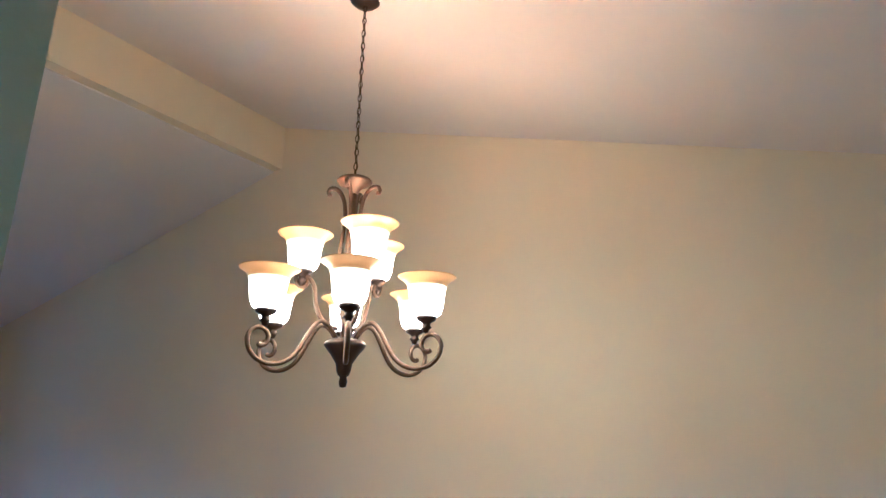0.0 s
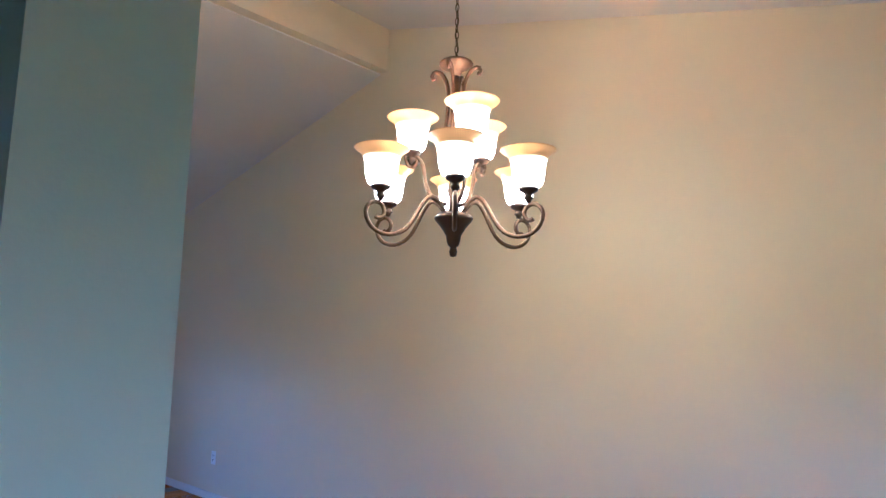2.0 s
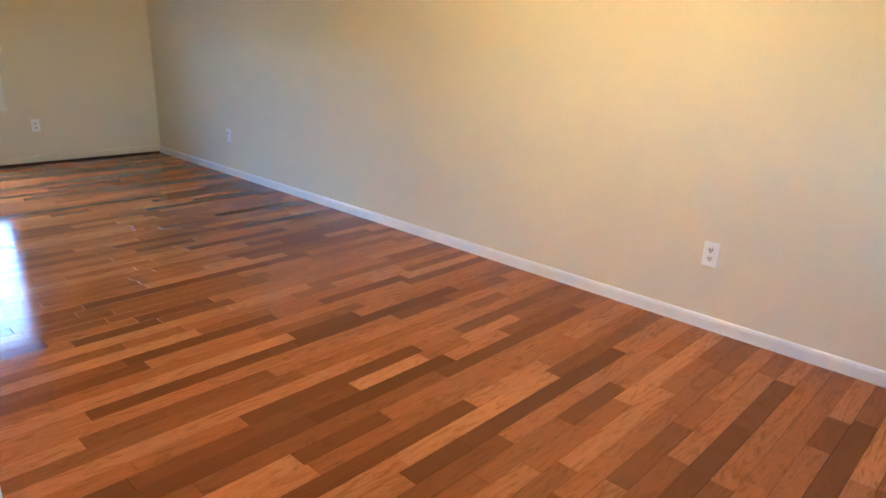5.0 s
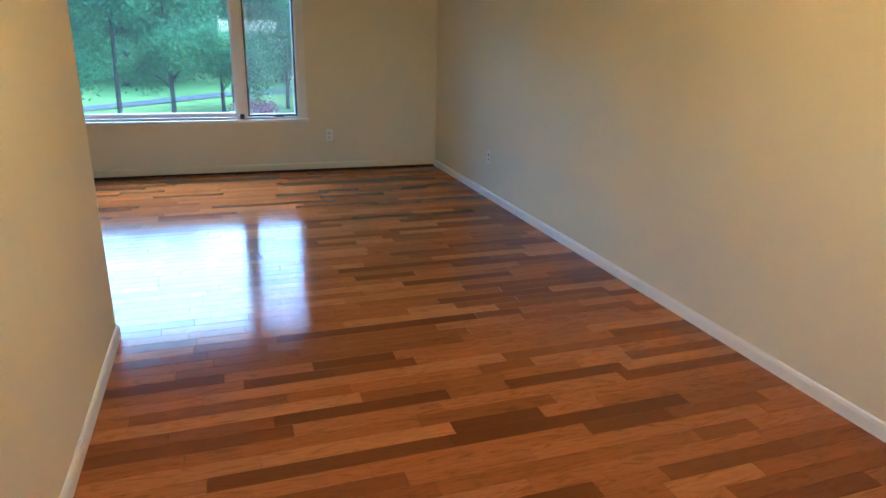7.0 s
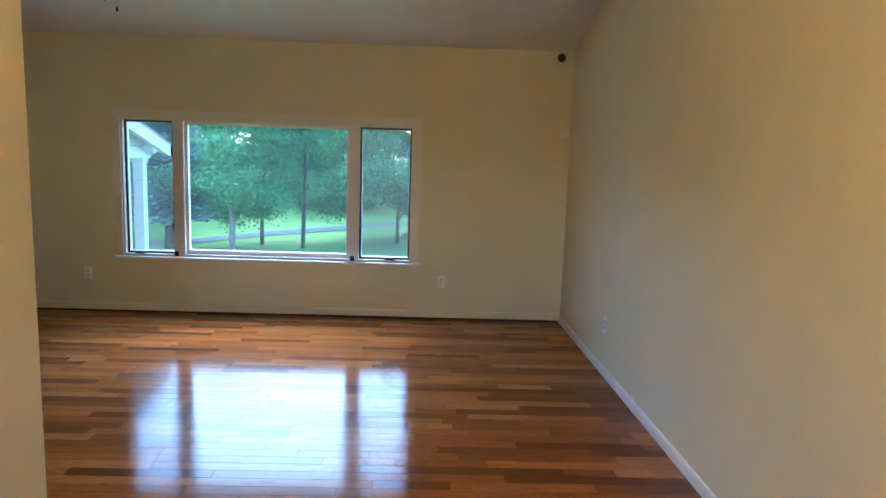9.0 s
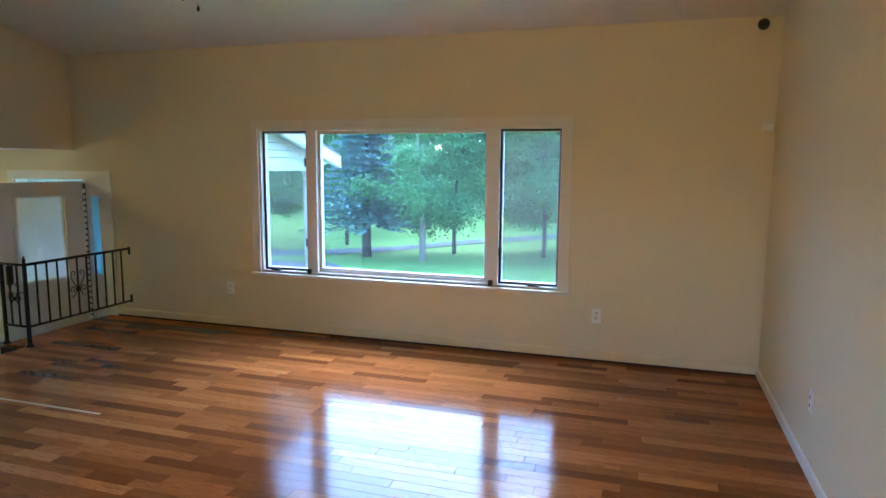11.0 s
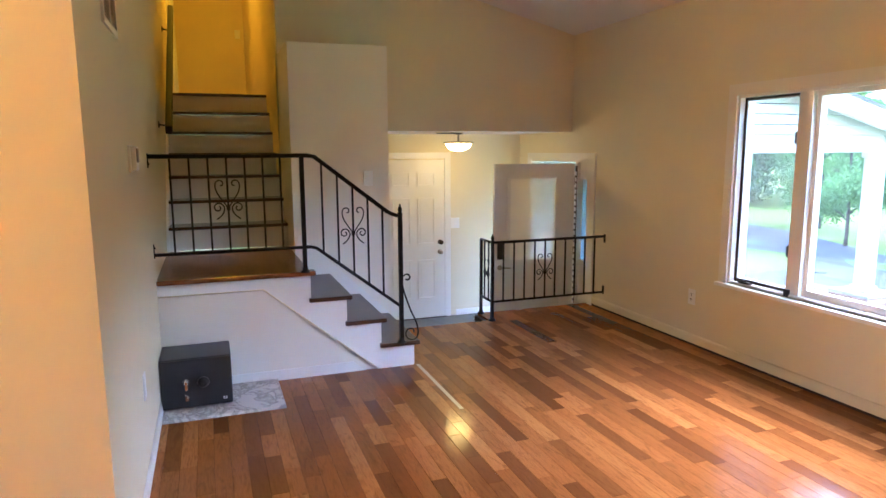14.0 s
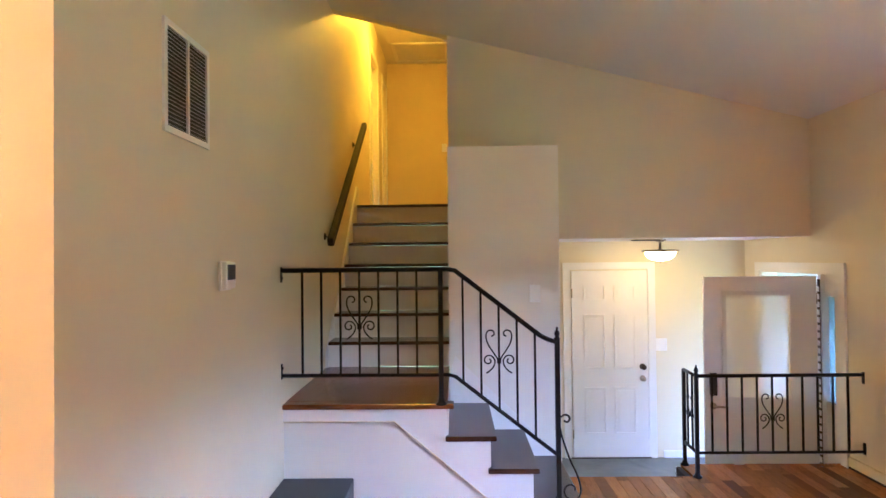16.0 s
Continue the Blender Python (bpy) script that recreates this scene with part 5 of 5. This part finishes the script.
def spruce(name, loc, h, spread, seed, label):
    rng = np.random.default_rng(seed)
    ob = thing(name, loc, label, "tree")
    bm = bmesh.new()
    tube(bm, [(0, 0, -0.3), (0.02, 0, h * 0.5), (0, 0, h * 0.97)], 0.15, 9, 0.02)
    part("trunk", bm, M_BARK, ob)
    verts, faces = [], []
    for tier in range(22):
        f = tier / 21
        z = h * (0.22 + 0.76 * f)
        reach = spread * (1 - f) ** 0.85 + 0.12
        for k in range(17):
            a = 2 * math.pi * k / 17 + tier * 0.9 + rng.uniform(-0.2, 0.2)
            l = reach * rng.uniform(0.75, 1.12)
            for j in range(13):
                g = (j + 0.6) / 13
                c = np.array((math.cos(a) * l * g, math.sin(a) * l * g, z - 0.28 * l * g + 0.16 * l * g * g))
                for side in (-1, 1):
                    w = 0.40 * (1 - 0.55 * g) * min(1.0, 0.5 + l) * rng.uniform(0.7, 1.2)
                    da = a + side * rng.uniform(0.5, 1.0)
                    t = c + np.array((math.cos(da) * w, math.sin(da) * w, rng.uniform(-0.05, 0.12)))
                    e = np.array((-math.sin(da), math.cos(da), 0.5)) * 0.045
                    i = len(verts)
                    verts += [tuple(c), tuple((c + t) / 2 + e), tuple(t), tuple((c + t) / 2 - e)]
                    faces.append((i, i + 1, i + 2, i + 3))
    o = new("crown", mesh_py("crown", verts, faces, M_NEEDLE))
    o.parent = ob
    return ob


def on_ground(x, y, sink=0.0):
    return x, y, gz(x, y) - sink


spruce("spruce_tree", on_ground(-5.2, 20.0), 4.7, 1.55, 5, "blue spruce with layered silvery-blue branches on the lawn")
tree("birch_tree", on_ground(-3.4, 19.6), 5.4, 1.5, 11, M_LEAF2, M_PALEBARK, "light green tree with a pale mottled trunk", 40000, 0.15, 0.052, 0.085)
first = tree("lawn_tree", on_ground(-1.75, 20.8), 5.4, 1.5, 21, M_LEAF, M_BARK, "leafy green lawn tree with a slim brown trunk", 40000, 0.12, 0.055, 0.062)
second = tree("lawn_tree", on_ground(-0.45, 21.5), 5.6, 1.7, 22, M_LEAF2, M_BARK, "leafy green lawn tree with a slim brown trunk", 40000, 0.12, 0.055, 0.062)
third = tree("lawn_tree", on_ground(2.9, 23.6), 5.8, 2.0, 23, M_LEAF, M_BARK, "leafy green lawn tree with a slim brown trunk", 40000, 0.12, 0.058, 0.062)
for src, x, y, rz, s in ((first, -6.9, 22.2, 70, 1.0), (second, -3.05, 21.4, 140, 0.95), (third, 1.3, 25.6, 220, 1.05), (second, -9.4, 20.6, 30, 0.8), (first, 5.6, 22.5, 200, 1.05), (third, -12.5, 23.4, 100, 0.85), (second, 8.2, 25.0, 300, 1.1), (first, -15.5, 20.5, 10, 0.8), (third, -8.6, 26.5, 10, 1.15), (third, 0.9, 22.4, 250, 0.9)):
    c = copy_thing(src, pose(*on_ground(x, y), 0, 0, rz))
    c.scale = (s, s, s)
    tagged(c, group="lawn trees")
az = thing("azalea_bush", on_ground(1.75, 21.6), "low rounded azalea bush in pink bloom", "bush")
bm = bmesh.new()
for k in range(9):
    a = k * 0.7
    tube(bm, [(0, 0, -0.1), (0.2 * math.cos(a), 0.2 * math.sin(a), 0.22), (0.38 * math.cos(a), 0.34 * math.sin(a), 0.36)], 0.02, 5, 0.006)
part("stems", bm, M_BARK, az)
o = new("blossom", mesh_py("blossom", *leaf_cloud(np.random.default_rng(3), [(0, 0, 0.28, 0.52, 0.45, 0.27), (0.3, 0.1, 0.24, 0.32, 0.3, 0.22), (-0.32, 0, 0.24, 0.3, 0.3, 0.2)], 1400, 0.06), M_AZALEA))
o.parent = az

# far woods: stems and a deep uneven wall of foliage round the lawn
rng = np.random.default_rng(77)
blobs = []
bm = bmesh.new()
for k in range(150):
    a = rng.uniform(-1.25, 1.35)
    r = rng.uniform(26, 42)
    x, y = -1 + r * math.sin(a), 6 + r * math.cos(a)
    g = gz(x, y)
    h = rng.uniform(5.0, 7.4) * (0.85 if a < -0.45 else 1.0)
    tube(bm, [(x, y, g - 0.3), (x + rng.uniform(-0.3, 0.3), y, g + h * 0.8)], rng.uniform(0.1, 0.22), 6, 0.05)
    for q in range(7):
        rr = rng.uniform(0.9, 1.7)
        blobs.append((x + rng.uniform(-1.6, 1.6), y + rng.uniform(-1.6, 1.6), g + h * rng.uniform(0.22, 1.0), rr, rr, rr * 0.75))
    blobs.append((x, y, g + 0.8, 1.9, 1.5, 1.2))
    blobs.append((x + rng.uniform(-1, 1), y, g + 1.9, 1.6, 1.4, 1.1))
solid("far_woods_trunks", bm, M_BARK, "slim dark trunks of the woods beyond the lawn", "trees", "stuff")
tagged(new("far_woods_foliage", mesh_py("far_woods_foliage", *leaf_cloud(rng, blobs, 320000, 0.15), M_WOODS)), "dense green foliage of the woods beyond the lawn", "trees", kind="stuff")

# ---- hardwood strips, laid along x ----
BW = 0.083
rnd = random.Random(4)


def floor_span(y):
    """The reach of the floor at y, in x."""
    if y < 1.73:
        return -3.88, XR
    if y < EY:
        return 0.031, XR
    if y < YB:
        return DXB - 0.02, XR
    if y < ys[3] - 0.03:
        return LX, XR
    if y < YBOX:
        return XBOX, XR
    if y < 7.72:
        return -2.99, XR
    return -3.27, XR


near, rest = [], []
y = YW - BW
while y > -1.16:
    x0, x1 = floor_span(y + BW / 2)
    x = x0 - rnd.uniform(0, 0.6)
    while x < x1:
        l = rnd.choice((0.28, 0.4, 0.5, 0.62, 0.75, 0.9, 1.1))
        a, b = max(x, x0), min(x + l, x1)
        x += l
        if x1 - x < 0.12:
            b, x = x1, x1
        if b - a > 0.02:
            (near if 5.75 < y < 8.6 and a > -2.2 else rest).append((a, b, y))
    y -= BW
near = near[:300]
kept = set(near)


def strip(a, b, y, z1):
    g = 0.0003
    return [(a + g, y + g, -0.018), (b - g, y + g, -0.018), (b - g, y + BW - g, -0.018), (a + g, y + BW - g, -0.018), (a + g, y + g, z1 - 0.0014), (b - g, y + g, z1 - 0.0014), (b - g, y + BW - g, z1 - 0.0014), (a + g, y + BW - g, z1 - 0.0014), (a + g + 0.0012, y + g + 0.0012, z1), (b - g - 0.0012, y + g + 0.0012, z1), (b - g - 0.0012, y + BW - g - 0.0012, z1), (a + g + 0.0012, y + BW - g - 0.0012, z1)]


STRIP_F = [(0, 1, 5, 4), (1, 2, 6, 5), (2, 3, 7, 6), (3, 0, 4, 7), (4, 5, 9, 8), (5, 6, 10, 9), (6, 7, 11, 10), (7, 4, 8, 11), (8, 9, 10, 11)]
lengths = {}
for a, b, y in near:
    key = round(b - a, 2)
    if key not in lengths:
        lengths[key] = mesh_py("floor_strip", strip(0, key, 0, 0), STRIP_F, M_FLOOR)
    share("floor_strip", lengths[key], floor, Matrix.Translation((a, y, rnd.uniform(-0.0003, 0.0003))))
verts, faces = [], []
for a, b, y in rest:
    n0 = len(verts)
    verts += strip(a, b, y, rnd.uniform(-0.0003, 0.0003))
    faces += [tuple(n0 + i for i in f) for f in STRIP_F]
o = new("floor_strips", mesh_py("floor_strips", verts, faces, M_FLOOR_J))
o.parent = floor
tagged(o, kind="stuff")

bm = bmesh.new()
box(bm, LX + 0.02, -1.10, 6.715, 6.742, -0.01, 0.0012)
bevel_all(bm, 0.0006, 1)
part("filler_strip", bm, M_PINE, floor, "pale wood filler strip")
